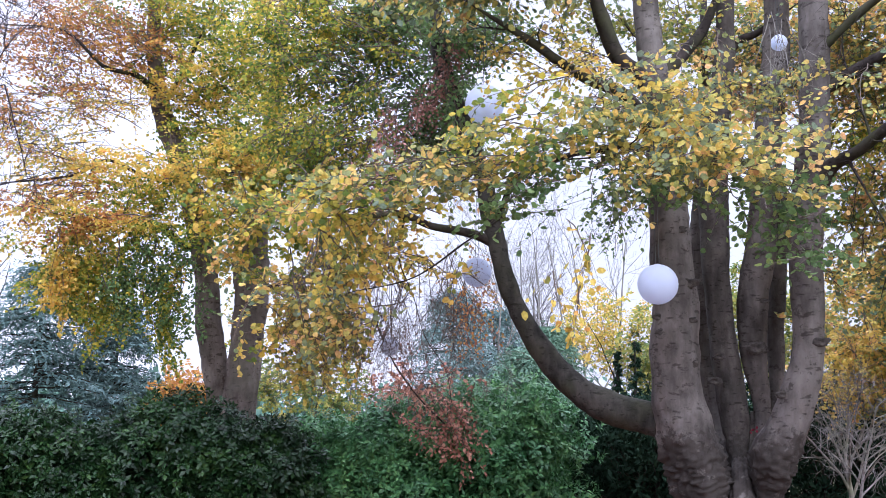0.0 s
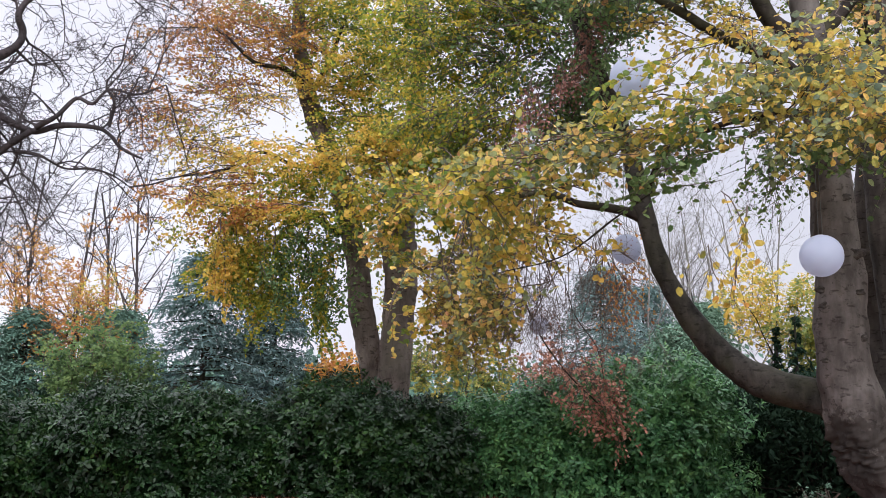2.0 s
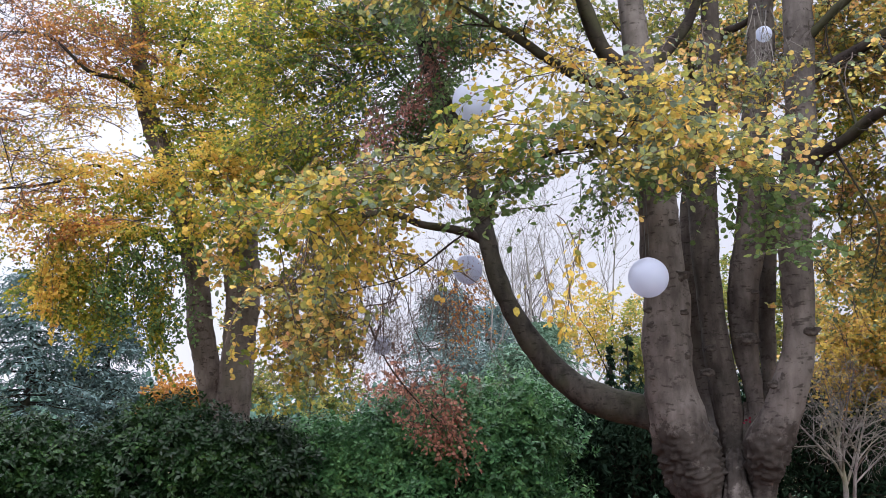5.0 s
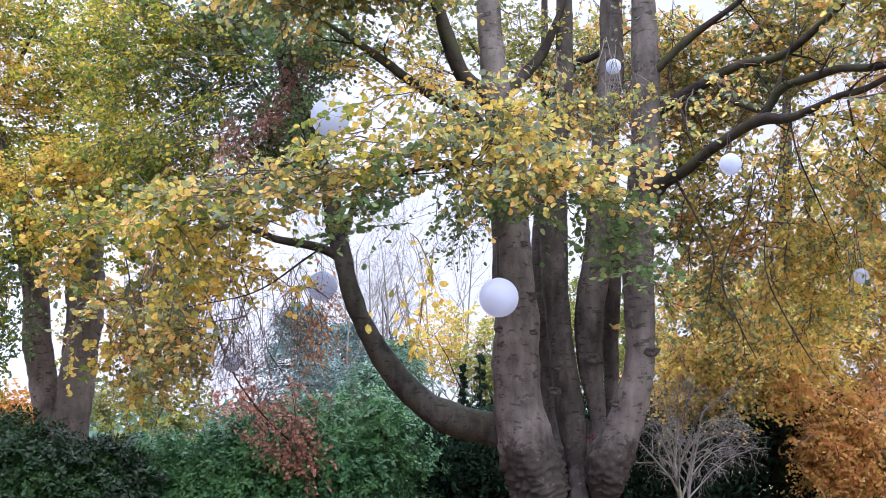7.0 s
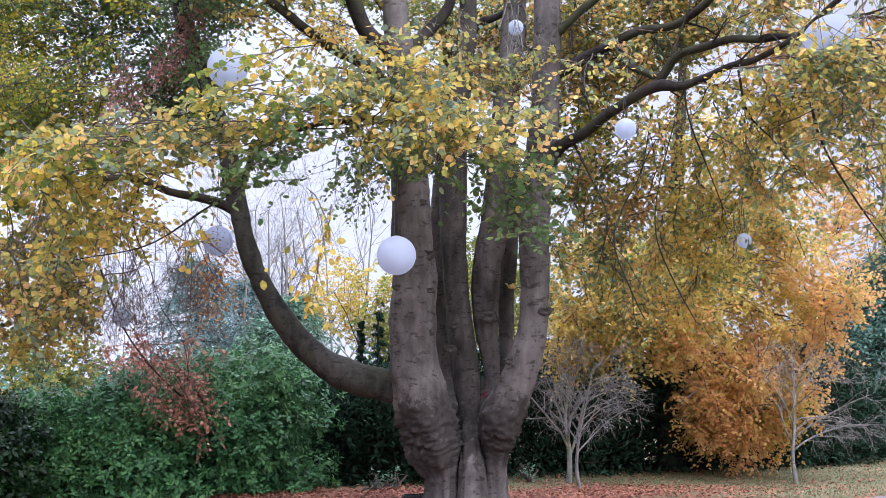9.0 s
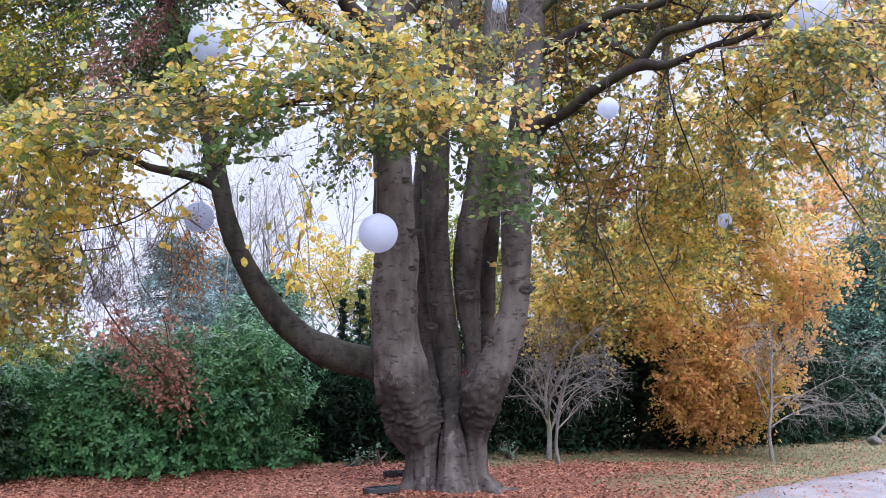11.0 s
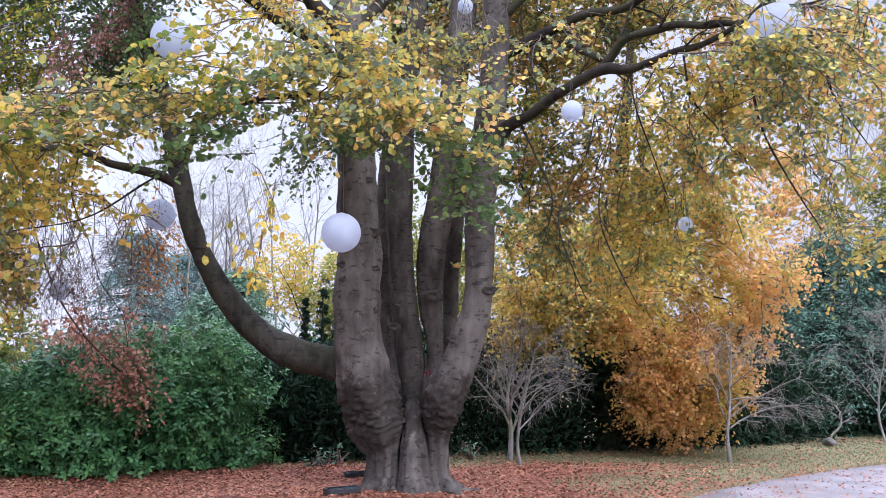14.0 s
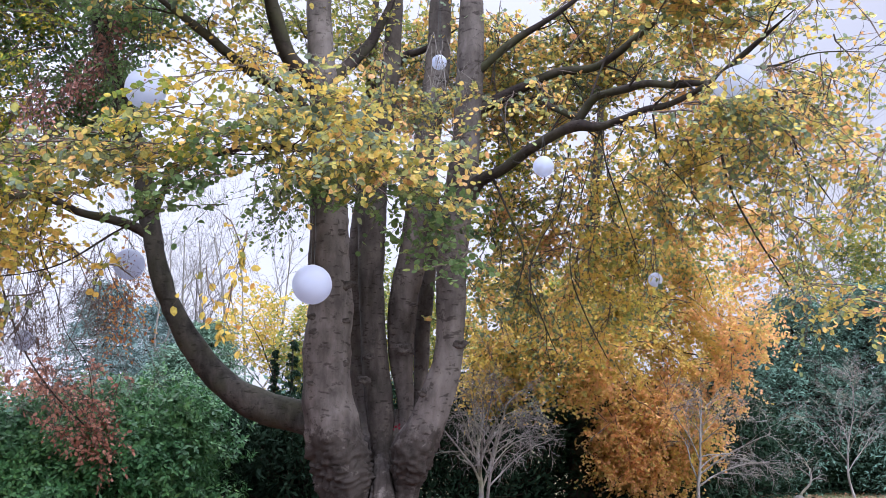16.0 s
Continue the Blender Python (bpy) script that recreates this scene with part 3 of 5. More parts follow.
PATH_LINE = smooth_line([(a, b, 0, 1) for a, b in PATH], 0.4)[:, :2]


def off_path(x, y):
    """Metres from the path's edge."""
    return math.sqrt(np.min((PATH_LINE[:, 0] - x) ** 2 + (PATH_LINE[:, 1] - y) ** 2)) - 1.0


def litter_bed():
    """The carpet of fallen leaves round the beech, as one thin uneven sheet."""
    nx, ny = 90, 60
    xs, ys = np.linspace(-14, 10.5, nx), np.linspace(6.0, 15.5, ny)
    v = np.zeros((nx, ny, 3))
    for a, x in enumerate(xs):
        for b, y in enumerate(ys):
            e = 0.75 - max(0.0, (x - 3.6) / 3.2, (y - 13.2 + 0.25 * max(0, x)) / 1.8)
            e += 0.5 * noise.noise(Vector((x * 0.6, y * 0.6, 9)))
            e = min(e, off_path(x, y) * 2.0)
            v[a, b] = x, y, ground_z(x, y) + (0.03 * min(1.0, max(-1.0, e * 1.6)) + 0.008 * noise.noise(Vector((x * 3, y * 3, 1))))
    i = np.arange(nx - 1)[:, None] * ny
    s = np.arange(ny - 1)
    return v.reshape(-1, 3), np.stack([i + s, i + ny + s, i + ny + s + 1, i + s + 1], -1).reshape(-1, 4)


tagged(mesh_object("leaf_litter_bed", *litter_bed(), EARTH, smooth=True), "red-brown carpet of fallen beech leaves under the tree", "leaf litter", kind="structure")


def fallen(count, seed, area, keep, size=0.07, lift=0.03):
    g = rng_of(seed)
    x, y = g.uniform(area[0], area[1], count), g.uniform(area[2], area[3], count)
    ok = np.array([keep(a, b) > c for a, b, c in zip(x, y, g.uniform(0, 1, count))])
    x, y = x[ok], y[ok]
    z = np.array([ground_z(a, b) for a, b in zip(x, y)]) + lift + g.uniform(0, 0.015, len(x))
    n = len(x)
    th = g.uniform(0, 2 * np.pi, n)
    along = np.stack([np.cos(th), np.sin(th), g.normal(0, 0.25, n)], 1)
    up = np.stack([g.normal(0, 0.35, n), g.normal(0, 0.35, n), np.ones(n)], 1)
    return leaf_blades(np.stack([x, y, z], 1), along, up, size * g.uniform(0.6, 1.2, n), 1.1, True)


def litter_density(x, y):
    e = 1.0 - max(0.0, (x - 5.4) / 3.2, (y - 13.4 + 0.25 * max(0, x)) / 1.8) + 0.5 * noise.noise(Vector((x * 0.6, y * 0.6, 9)))
    e = min(e, 0.12 + off_path(x, y) * 2.0)
    return min(1.0, max(0.05, e * 1.4))


tagged(mesh_object("fallen_leaves", *fallen(120000, 3, (-9, 9.5, 7.8, 15.5), litter_density, 0.042), LEAF["litter"]),
       "dry russet beech leaves lying thickly on the ground", "leaves", kind="stuff")
tagged(mesh_object("scattered_leaves", *fallen(34000, 4, (3, 18, 7, 18.5), lambda x, y: (0.0 if off_path(x, y) < -.12 else 1.0 if off_path(x, y) < .22 else 0.35) + 0.3 * noise.noise(Vector((x, y, 2))), 0.042, 0.03), LEAF["litter"]),
       "scattered fallen leaves on the lawn and path", "leaves", kind="stuff")


def grass_blades(count, seed):
    g = rng_of(seed)
    x, y = g.uniform(3.0, 17, count), g.uniform(10, 18, count)
    ok = np.array([litter_density(a, b) < 0.5 + 0.3 * c for a, b, c in zip(x, y, g.uniform(-1, 1, count))])
    p = np.array([q[:2] for q in smooth_line([(a, b, 0, 1) for a, b in PATH], 0.4)])
    far = np.array([np.min((p[:, 0] - a) ** 2 + (p[:, 1] - b) ** 2) > 1.02 for a, b in zip(x, y)])
    x, y = x[ok & far], y[ok & far]
    n = len(x)
    z = np.array([ground_z(a, b) for a, b in zip(x, y)])
    along = np.stack([g.normal(0, 0.45, n), g.normal(0, 0.45, n), np.ones(n)], 1)
    return leaf_blades(np.stack([x, y, z - 0.005], 1), along, g.normal(0, 1, (n, 3)), 0.032 * g.uniform(0.5, 1.3, n), 0.3, True)


tagged(mesh_object("path_leaves", *fallen(26000, 6, (3.5, 18, 6.5, 16), lambda x, y: 0.5 + noise.noise(Vector((x * 1.5, y * 1.5, 4))) if off_path(x, y) < 0 else 0, 0.032, 0.03), LEAF["litter"]),
       "small dry leaves blown over the gravel", "leaves", kind="stuff")
tagged(mesh_object("grass", *grass_blades(64000, 5), LEAF["grass"]), "short yellowing autumn grass", "grass", kind="stuff")


# ---- the many-stemmed beech ----
beech = thing("beech_tree", "large grey multi-stemmed beech with yellow autumn leaves", "tree")

def stem(k, *rows):
    """One of the beech's stems, through rows of azimuth, elevation, distance and radius."""
    mesh_object("stem", *limb_mesh([(*polar(a, e, d), r) for a, e, d, r in rows], 48, 0.045, 0.10, k * 5, 0.012, 0.5), SHADED_BARK if k in (1, 5, 7) else BEECH_BARK, beech, smooth=True)


stem(0, (15.2, -9.3, 11.55, .38), (15.4, -8.3, 11.6, .28), (15.6, -7.1, 11.7, .215), (15.6, -5.7, 11.7, .205), (15.4, -5, 11.7, .25), (15.15, -4.2, 11.68, .315), (14.9, -2.8, 11.65, .335), (14.4, -1.1, 11.6, .325), (13.98, 1, 11.6, .295),
     (13.9, 4.04, 11.6, .285), (14, 6.8, 11.6, .275), (13.8, 9.6, 11.6, .255), (13.7, 12.4, 11.6, .235), (13.5, 16.5, 11.6, .2), (13.2, 19.9, 11.6, .18), (12.9, 22.5, 11.6, .165), (12.5, 30, 11.6, .13), (12, 40, 11.5, .05))
stem(1, (16.6, -9.1, 11.8, .3), (16.8, -7.5, 11.8, .22), (17.2, -5, 11.9, .17), (17.35, -3.2, 12, .13), (17.25, -1.7, 12.1, .13), (17.15, -.4, 12.15, .16), (16.95, 1.5, 12.2, .18), (16.78, 3.4, 12.2, .17), (16.6, 5.2, 12.2, .16),
     (16.5, 7.2, 12.2, .165), (16.45, 9.6, 12.2, .18), (16.5, 13, 12.2, .18), (16.85, 16.5, 12.15, .16), (17.3, 19.85, 12.1, .13), (17.6, 23.15, 12.1, .12), (18.2, 38, 12.2, .04))
stem(2, (18.4, -6, 11.9, .15), (18.6, -3, 12.1, .12), (18.7, -.2, 12.2, .1), (18.58, 1.5, 12.2, .125), (18.36, 3.4, 12.2, .165), (18.35, 5.25, 12.2, .185), (18.5, 7.2, 12.15, .19), (19, 9.5, 12.1, .19), (19.4, 13, 12, .17),
     (19.85, 16.4, 12, .17), (20.3, 19.8, 12, .165), (20.6, 23, 12, .155), (21.5, 38, 12, .05))
stem(3, (18.9, -2.5, 12.2, .08), (19.3, .4, 12.4, .065), (19.5, 1.6, 12.45, .075), (19.6, 3.4, 12.5, .105), (19.65, 5.3, 12.5, .11), (20, 8.5, 12.5, .105), (20.3, 12, 12.5, .09), (19.6, 20, 12.9, .05))
stem(4, (19.7, -9.2, 11.6, .36), (19.15, -8.2, 11.65, .28), (18.8, -7.1, 11.7, .175), (18.75, -5.8, 11.7, .15), (18.8, -4.4, 11.65, .155), (18.95, -3.4, 11.6, .22), (19.3, -2, 11.5, .265), (20.05, -.4, 11.45, .23), (20.75, 1.5, 11.4, .195),
     (21.2, 3.1, 11.4, .182), (21.43, 5.3, 11.4, .18), (21.55, 9.5, 11.4, .185), (21.9, 12.9, 11.4, .195), (22.35, 16.3, 11.4, .18), (22.56, 19.7, 11.4, .175), (22.7, 23, 11.4, .165), (23, 38, 11.3, .05))
stem(5, (16.7, -3.5, 12.4, .15), (16.1, 0, 13.1, .14), (15.7, 3, 13.3, .15), (15.6, 6, 13.3, .15), (15.6, 9.5, 13.3, .15), (15.8, 13, 13.3, .12), (16.2, 20, 13.3, .07), (16.6, 30, 13.3, .03))
stem(6, (17.45, -9.2, 11.4, .29), (17.45, -8.2, 11.45, .23), (17.4, -7, 11.5, .18), (17.4, -5.5, 11.55, .155), (17.4, -3.9, 11.7, .12), (17.35, -2.8, 11.95, .1), (17.3, -1.8, 12.15, .06))
stem(7, (18.1, -9.2, 11.6, .28), (18.1, -7, 11.65, .17), (18.1, -5, 11.75, .14), (18.1, -3.5, 12, .15), (18.2, -1.5, 12.15, .09), (18.2, .2, 12.3, .04))


def limb(k, *s):
    """A limb of the beech; those to the side and on top carry fine twigs."""
    s = list(s)
    if s[0][3] < .04:
        s = [(a, e, d, r * .6) for a, e, d, r in s]
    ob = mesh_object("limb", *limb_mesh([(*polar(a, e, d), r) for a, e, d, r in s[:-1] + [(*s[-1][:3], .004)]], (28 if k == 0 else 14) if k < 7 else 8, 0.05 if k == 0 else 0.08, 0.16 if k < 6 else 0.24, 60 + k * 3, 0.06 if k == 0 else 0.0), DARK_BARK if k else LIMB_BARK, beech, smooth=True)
    if s[0][0] > 20 or k in (2, 3, 13):
        p = smooth_line([(*polar(a, e, d), r) for a, e, d, r in s], .08)
        g = rng_of(640 + k)
        bits = []
        for j in range(4, len(p), 6):
            out = unit(unit(p[j, :3] - p[j - 1, :3]) * .8 + unit(g.normal(0, 1, 3)) * .8 - np.array([0, 0, .15]))
            bits.append(branching(p[j, :3], out, g.uniform(.3, .75), max(.005, min(.014, p[j, 3] * .4)), 650 + k * 40 + j, levels=3, forks=(3, 3), spread=.8, bend=.5, lift=-.05, shrink=.6, thin=.003))
        tagged(mesh_object("twig_work", *joined(bits), DARK_BARK, ob), kind="stuff")


limb(0, (14.2, -1.6, 11.7, .26), (13.2, -.45, 11.75, .225), (12, -.1, 11.8, .2), (10.62, .21, 11.85, .195), (8.57, 1.2, 11.9, .18), (6.86, 2.65, 12, .16), (5.49, 4.54, 12, .142), (4.45, 6.43, 12, .13), (3.75, 8.2, 12, .124),
     (3.25, 10.3, 12, .12), (2.8, 12.2, 12, .115), (2.34, 14.6, 12, .115), (1.44, 16.8, 12, .11), (.7, 18.8, 12, .105), (0, 20.65, 12, .1), (-.6, 22.5, 12, .1), (-2, 34, 12.2, .04))
limb(1, (2.9, 10.4, 12, .07), (2, 10.85, 11.95, .065), (.74, 11.13, 11.8, .055), (-.91, 11.4, 11.6, .055), (-3.2, 12.1, 11.3, .045), (-7.2, 11.4, 11, .02))
limb(2, (13.3, 16.6, 11.6, .11), (12, 18.4, 11.4, .09), (10.7, 19.5, 11.2, .08), (8.9, 20.3, 11, .07), (7.1, 21.4, 10.8, .06), (5.3, 22.6, 10.6, .05), (1, 25, 10, .02))
limb(3, (13.2, 19.4, 11.6, .15), (12.2, 20.3, 11.6, .125), (11.1, 21.2, 11.5, .115), (10.2, 23.1, 11.4, .1), (8.5, 28, 11.2, .06), (6, 34, 11, .02))
limb(4, (13.1, 19.8, 11.6, .1), (14.2, 20.6, 11.7, .085), (15.4, 21.7, 11.8, .075), (16.5, 23, 11.9, .065), (18.5, 27, 12, .03))
limb(5, (17.3, 20.6, 12.1, .06), (18.4, 21.8, 12.2, .05), (19.5, 22.1, 12.2, .045), (22, 23.5, 12.2, .02))
limb(6, (22.1, 12.6, 11.4, .13), (23, 14.07, 11.3, .1), (24.6, 14.85, 11.1, .072), (26.7, 16.25, 10.8, .06), (29.2, 17.4, 10.5, .066), (30.8, 17.3, 10.3, .05), (32.3, 17.7, 10.1, .042), (33.8, 18.2, 9.9, .036), (35.3, 18.4, 9.7, .036),
     (37.9, 19.5, 9.3, .034), (39.9, 20.9, 9, .03), (43, 23, 8.6, .02))
limb(7, (29, 17.3, 10.5, .06), (29.8, 18.1, 10.5, .058), (30.7, 19.1, 10.4, .05), (32.7, 19.5, 10.1, .046), (34, 19.7, 9.95, .045), (35.35, 19.5, 9.8, .042), (37.3, 19.45, 9.5, .032), (40, 19, 9.1, .022), (44, 18, 8.8, .012))
limb(8, (29.5, 17.9, 10.5, .05), (28.4, 18.4, 10.6, .04), (27.5, 18.9, 10.7, .025), (26.5, 20.5, 10.9, .01))
limb(9, (22.5, 18.2, 11.4, .09), (24.5, 19.2, 11.4, .07), (28, 20.6, 11.2, .06), (31, 21, 10.9, .05), (35, 23.5, 10.5, .03), (40, 26, 10, .01))
limb(10, (22.7, 20.5, 11.4, .06), (25.5, 22.6, 11.2, .05), (29, 24.5, 11, .03), (33.5, 27.5, 10.8, .02))
limb(11, (29, 16.3, 10.8, .02), (28.2, 12.6, 10.5, .008), (26.8, 10, 10.2, .012), (26.4, 8, 10.1, .016), (27.4, 5, 10.1, .01), (28, 3.6, 10.1, .006))
limb(12, (31, 17.3, 10.4, .02), (29.3, 12, 10.1, .007), (28.9, 8.6, 10, .012), (29.9, 5.6, 10, .011), (31, 3.3, 10, .006))
limb(13, (3.3, 11.8, 12, .05), (4.4, 14.2, 11.2, .04), (7.4, 15.6, 10.4, .04), (10, 16, 10, .03), (12.5, 16.2, 9.6, .015))
limb(14, (3.6, 12, 10.6, .018), (1.2, 10.4, 10.5, .02), (-2, 8.2, 10.4, .014), (-6, 7.2, 10.3, .005))
limb(15, (30.9, 17.6, 10.3, .025), (31.2, 15.2, 10.3, .016), (32.1, 12.4, 10.4, .012), (33, 9.6, 10.5, .006))
limb(16, (34.2, 17.9, 9.8, .02), (34.6, 15.4, 9.9, .015), (36, 13.6, 10, .011), (37.4, 11.4, 10.1, .006))
limb(17, (38, 17.2, 9.3, .02), (38.5, 13.6, 9.3, .018), (40, 10.2, 9.3, .015), (42, 6.6, 9.3, .008))
limb(18, (41.5, 18.6, 9, .02), (42.3, 16, 9, .022), (42.7, 14.6, 9, .014), (44.5, 11.5, 9, .006))
limb(19, (30.1, 18.5, 10.5, .03), (30.8, 20.2, 10.6, .022), (31.6, 22.2, 10.7, .018), (32.2, 26, 10.8, .008))
limb(20, (25.4, 15.4, 11, .03), (24.9, 17.6, 11.2, .024), (24.2, 20.4, 11.4, .014), (24.6, 23.5, 11.5, .006))
limb(21, (24, 14.6, 11.2, .03), (25, 12.4, 11, .02), (26, 9.8, 10.9, .016), (25.3, 6.6, 10.9, .008))
limb(22, (39.4, 20.2, 9.1, .02), (41.5, 20, 9, .018), (44, 20.4, 8.9, .012), (47, 20, 8.9, .006))
limb(23, (-2.6, 11.9, 11.4, .02), (-2.9, 9.4, 11.6, .011), (-1.9, 6.9, 11.9, .009), (-1.2, 4.6, 12.1, .01), (.1, 2.6, 12.4, .008), (.5, .6, 12.6, .005))

# leafless hanging twigs below the curved limb
g = rng_of(88)
for k in range(38):
    start = polar(g.uniform(-8.5, 1.2), g.uniform(6.8, 11.8), g.uniform(10.7, 11.6))
    mesh_object("bare_twig", *branching(start, (g.uniform(-.6, .5), g.uniform(-.3, .3), -1), g.uniform(.8, 1.3), .006, 880 + k, levels=4, forks=(3, 4), spread=.7, bend=.3, lift=-.1, shrink=.6, thin=.0025), TWIG_BARK, beech, smooth=True)

# a tangle of bare twigs by the small high lantern
for k in range(7):
    start = polar(g.uniform(19.6, 21.2), g.uniform(20.5, 23.5), g.uniform(10.6, 10.9))
    mesh_object("bare_twig", *branching(start, (g.uniform(-.25, .25), g.uniform(-.2, .1), -1), g.uniform(.6, 1.1), .005, 905 + k, levels=3, forks=(3, 3), spread=.5, bend=.3, lift=-.3, shrink=.6, thin=.0022), PALE_BARK, beech, smooth=True)


def knot(az, el, d, size, seed):
    """A scar where a branch was lost: a raised ring round a dark hollow."""
    bm = bmesh.new()
    n = 14
    rows = []
    for r, h in ((1.5, -.3), (1.1, .08), (.75, .12), (.4, -.02), (.12, -.1)):
        rows.append([bm.verts.new((r * size * math.cos(6.2832 * j / n) * 1.3 * (1 + .7 * noise.noise(Vector((j * .9, r * 2, seed * 3.3)))), h * size, r * size * .7 * math.sin(6.2832 * j / n) * (1 + .7 * noise.noise(Vector((r * 2, j * .9, seed * 2.1)))))) for j in range(n)])
    for a, b in zip(rows, rows[1:]):
        for j in range(n):
            bm.faces.new((a[j], a[(j + 1) % n], b[(j + 1) % n], b[j]))
    bm.faces.new(rows[-1])
    ob = part("knot", bm, SCAR_BARK, beech, "dark branch scar")
    ob.matrix_basis = Matrix.Translation(polar(az, el, d)) @ pose(0, 0, 0, 0, 0, 180 - az)


for k, (az, el, d, size) in enumerate([(12.95, 5.8, 11.37, .06), (13.2, 4.9, 11.34, .04), (14.75, 7.8, 11.40, .05), (14.9, 5.6, 11.37, .055), (14.7, 3.0, 11.38, .05), (18.5, 3.9, 11.82, .05), (19.1, 6.6, 11.83, .045),
                                       (16.4, 3.4, 11.92, .04), (16.1, 2.0, 11.92, .035), (16.9, 8.4, 11.95, .04), (22.0, 4.2, 11.23, .05), (21.7, 12.0, 11.22, .05), (13.0, 1.8, 11.36, .045), (19.8, 1.2, 11.25, .04), (14.2, 11.0, 11.38, .04), (18.9, 9.4, 11.81, .05)]):
    knot(az, el, d, size * (.65 + .4 * (k % 3)), k)

crowns = {}


def add(palette, *args, **kw):
    crowns.setdefault(palette, []).append(mass(*args, **kw))


FRONT = (14, 18.5, 11.2)
FAN = dict(width=1.2, flat=.35, droop=.12, twig_len=.6, leaf_len=.083, twigs=9, leaves=7, level=.6)
HANG = dict(width=1.15, flat=.2, twig_len=.55, leaf_len=.086, droop=.15, scatter=1.0)
# the low spray that crosses in front of the stems
add("yellowgreen", (-8.0, 12.2, 9.8), (.8, .7, .35), 10, (3, 16, 10), 100, **FAN)
add("mixed", (-4.6, 13.2, 9.6), (1.1, .7, .5), 12, (3, 16, 10), 101, **FAN)
add("mixed", (-0.2, 14.6, 9.4), (1.0, .7, .5), 11, (8, 18, 10), 102, **FAN)
add("green", (3.8, 14.2, 9.2), (.5, .6, .55), 6, FRONT, 103, **FAN)
add("yellowgreen", (4.5, 17.2, 9.3), (.7, .5, .3), 7, FRONT, 92, **FAN)
add("mixed", (7.8, 17.6, 9.2), (.9, .6, .3), 8, FRONT, 99, **FAN)
add("mixed", (11.2, 17.4, 9.1), (.9, .6, .6), 6, FRONT, 104, **FAN)
add("mixed", (15.0, 17.6, 9.0), (.8, .6, .5), 6, FRONT, 105, **FAN)
add("mixed", (15.0, 14.6, 9.1), (.9, .6, .55), 7, FRONT, 106, **FAN)
add("mixed", (19.0, 15.4, 9.2), (.7, .6, .5), 6, FRONT, 107, **FAN)
add("green", (16.8, 12.2, 9.4), (.8, .5, .3), 5, FRONT, 108, **FAN)
add("green", (20.8, 10.6, 9.5), (.5, .5, .45), 7, (20, 16, 11), 109, **FAN)
add("mixed", (20.5, 13.0, 9.4), (.6, .5, .5), 5, (20, 16, 11), 98, **FAN)
add("green", (11.2, 13.2, 10.8), (.4, .4, .4), 4, FRONT, 110, leaf_len=.075)
add("mixed", (8.4, 14.8, 9.6), (.8, .4, .25), 3, FRONT, 86, **FAN)
add("green", (10.6, 11.2, 11.0), (.4, .4, .4), 5, (11, 14, 11), 97, leaf_len=.062, hang=.2, droop=.25, leaves=6, scatter=.7)
add("gold", (7.9, 5.0, 8.6), (.12, .1, .12), 2, (8, 12, 8.8), 96, hang=1.2, droop=.9, twigs=5, twig_len=.25, leaves=5, leaf_len=.085, reach=.5)
add("gold", (12.6, 18.4, 9.0), (.9, .5, .35), 4, FRONT, 81, **FAN)
# hanging curtain towards the other beech
add("yellowgreen", (-7.0, 6.4, 12.2), (1.25, .9, 1.25), 9, (-2, 18, 12), 111, hang=.2, **HANG)
add("fall", (-9.5, 10.3, 12.0), (1.0, .9, .8), 13, (-2, 18, 12), 112, hang=.1, **HANG)
add("autumn", (-4.4, 9.6, 11.8), (.7, .8, .6), 7, (-1, 17, 12), 113, hang=.2, **HANG)
add("autumn", (-7.4, 4.4, 12.6), (.9, .7, .85), 8, (-7, 10, 13), 84, **HANG)
add("yellowgreen", (-11.6, 10.4, 12.4), (.8, .6, .6), 8, (-9, 14, 12.6), 82, hang=.3, **HANG)
add("autumn", (-9.0, 4.6, 12.5), (.45, .6, .7), 6, (-9, 10, 12.6), 80, hang=.4, **HANG)
add("autumn", (-5.4, 8.2, 10.0), (.5, .5, .6), 5, (-3, 13, 10), 79, hang=.3, **HANG)
add("mixed", (-6.4, 4.4, 10.4), (.45, .5, .5), 5, (-5, 9, 10.2), 78, hang=.4, **HANG)
add("gold", (8.6, 8.2, 8.7), (.1, .1, .2), 2, (8.8, 13, 8.8), 77, hang=1.2, droop=.9, twigs=5, twig_len=.3, leaves=5, leaf_len=.085, reach=.5)
# dark leaves high over the curved limb
add("green", (-3.0, 20.5, 13.5), (1.6, 1.2, 1.4), 44, (0, 20, 12), 114)
add("green", (-.5, 15.5, 13.8), (1.0, .8, .8), 24, (0, 20, 12), 95)
add("green", (-4.0, 24.6, 13.4), (1.6, 1.0, .6), 50, (0, 20, 12), 91)
add("lime", (-8.5, 19.5, 13.0), (1.2, 1.0, 1.5), 34, (0, 20, 12), 115)
add("lime", (-9.5, 15.0, 12.6), (1.1, .8, .9), 28, (0, 20, 12), 94)
add("lime", (-10.0, 23.5, 13.4), (1.3, .8, .8), 36, (0, 20, 12), 90)
for k, c in enumerate([(-0.2, 20.9, 11.4), (-1.5, 18.7, 11.4), (-3.4, 16.3, 11.4), (-4.8, 13.9, 11.4), (-5.1, 12.6, 11.4)]):
    add("maroon", c, (.24, .2, .26), 4, (0, 22, 11.8), 160 + k, hang=.6, droop=.7, leaf_len=.055, leaves=7, twigs=9, twig_len=.4, scatter=.5, reach=.6)
add("green", (2.5, 23.5, 12.5), (1.3, 1.0, .6), 18, (0, 20, 12), 117)
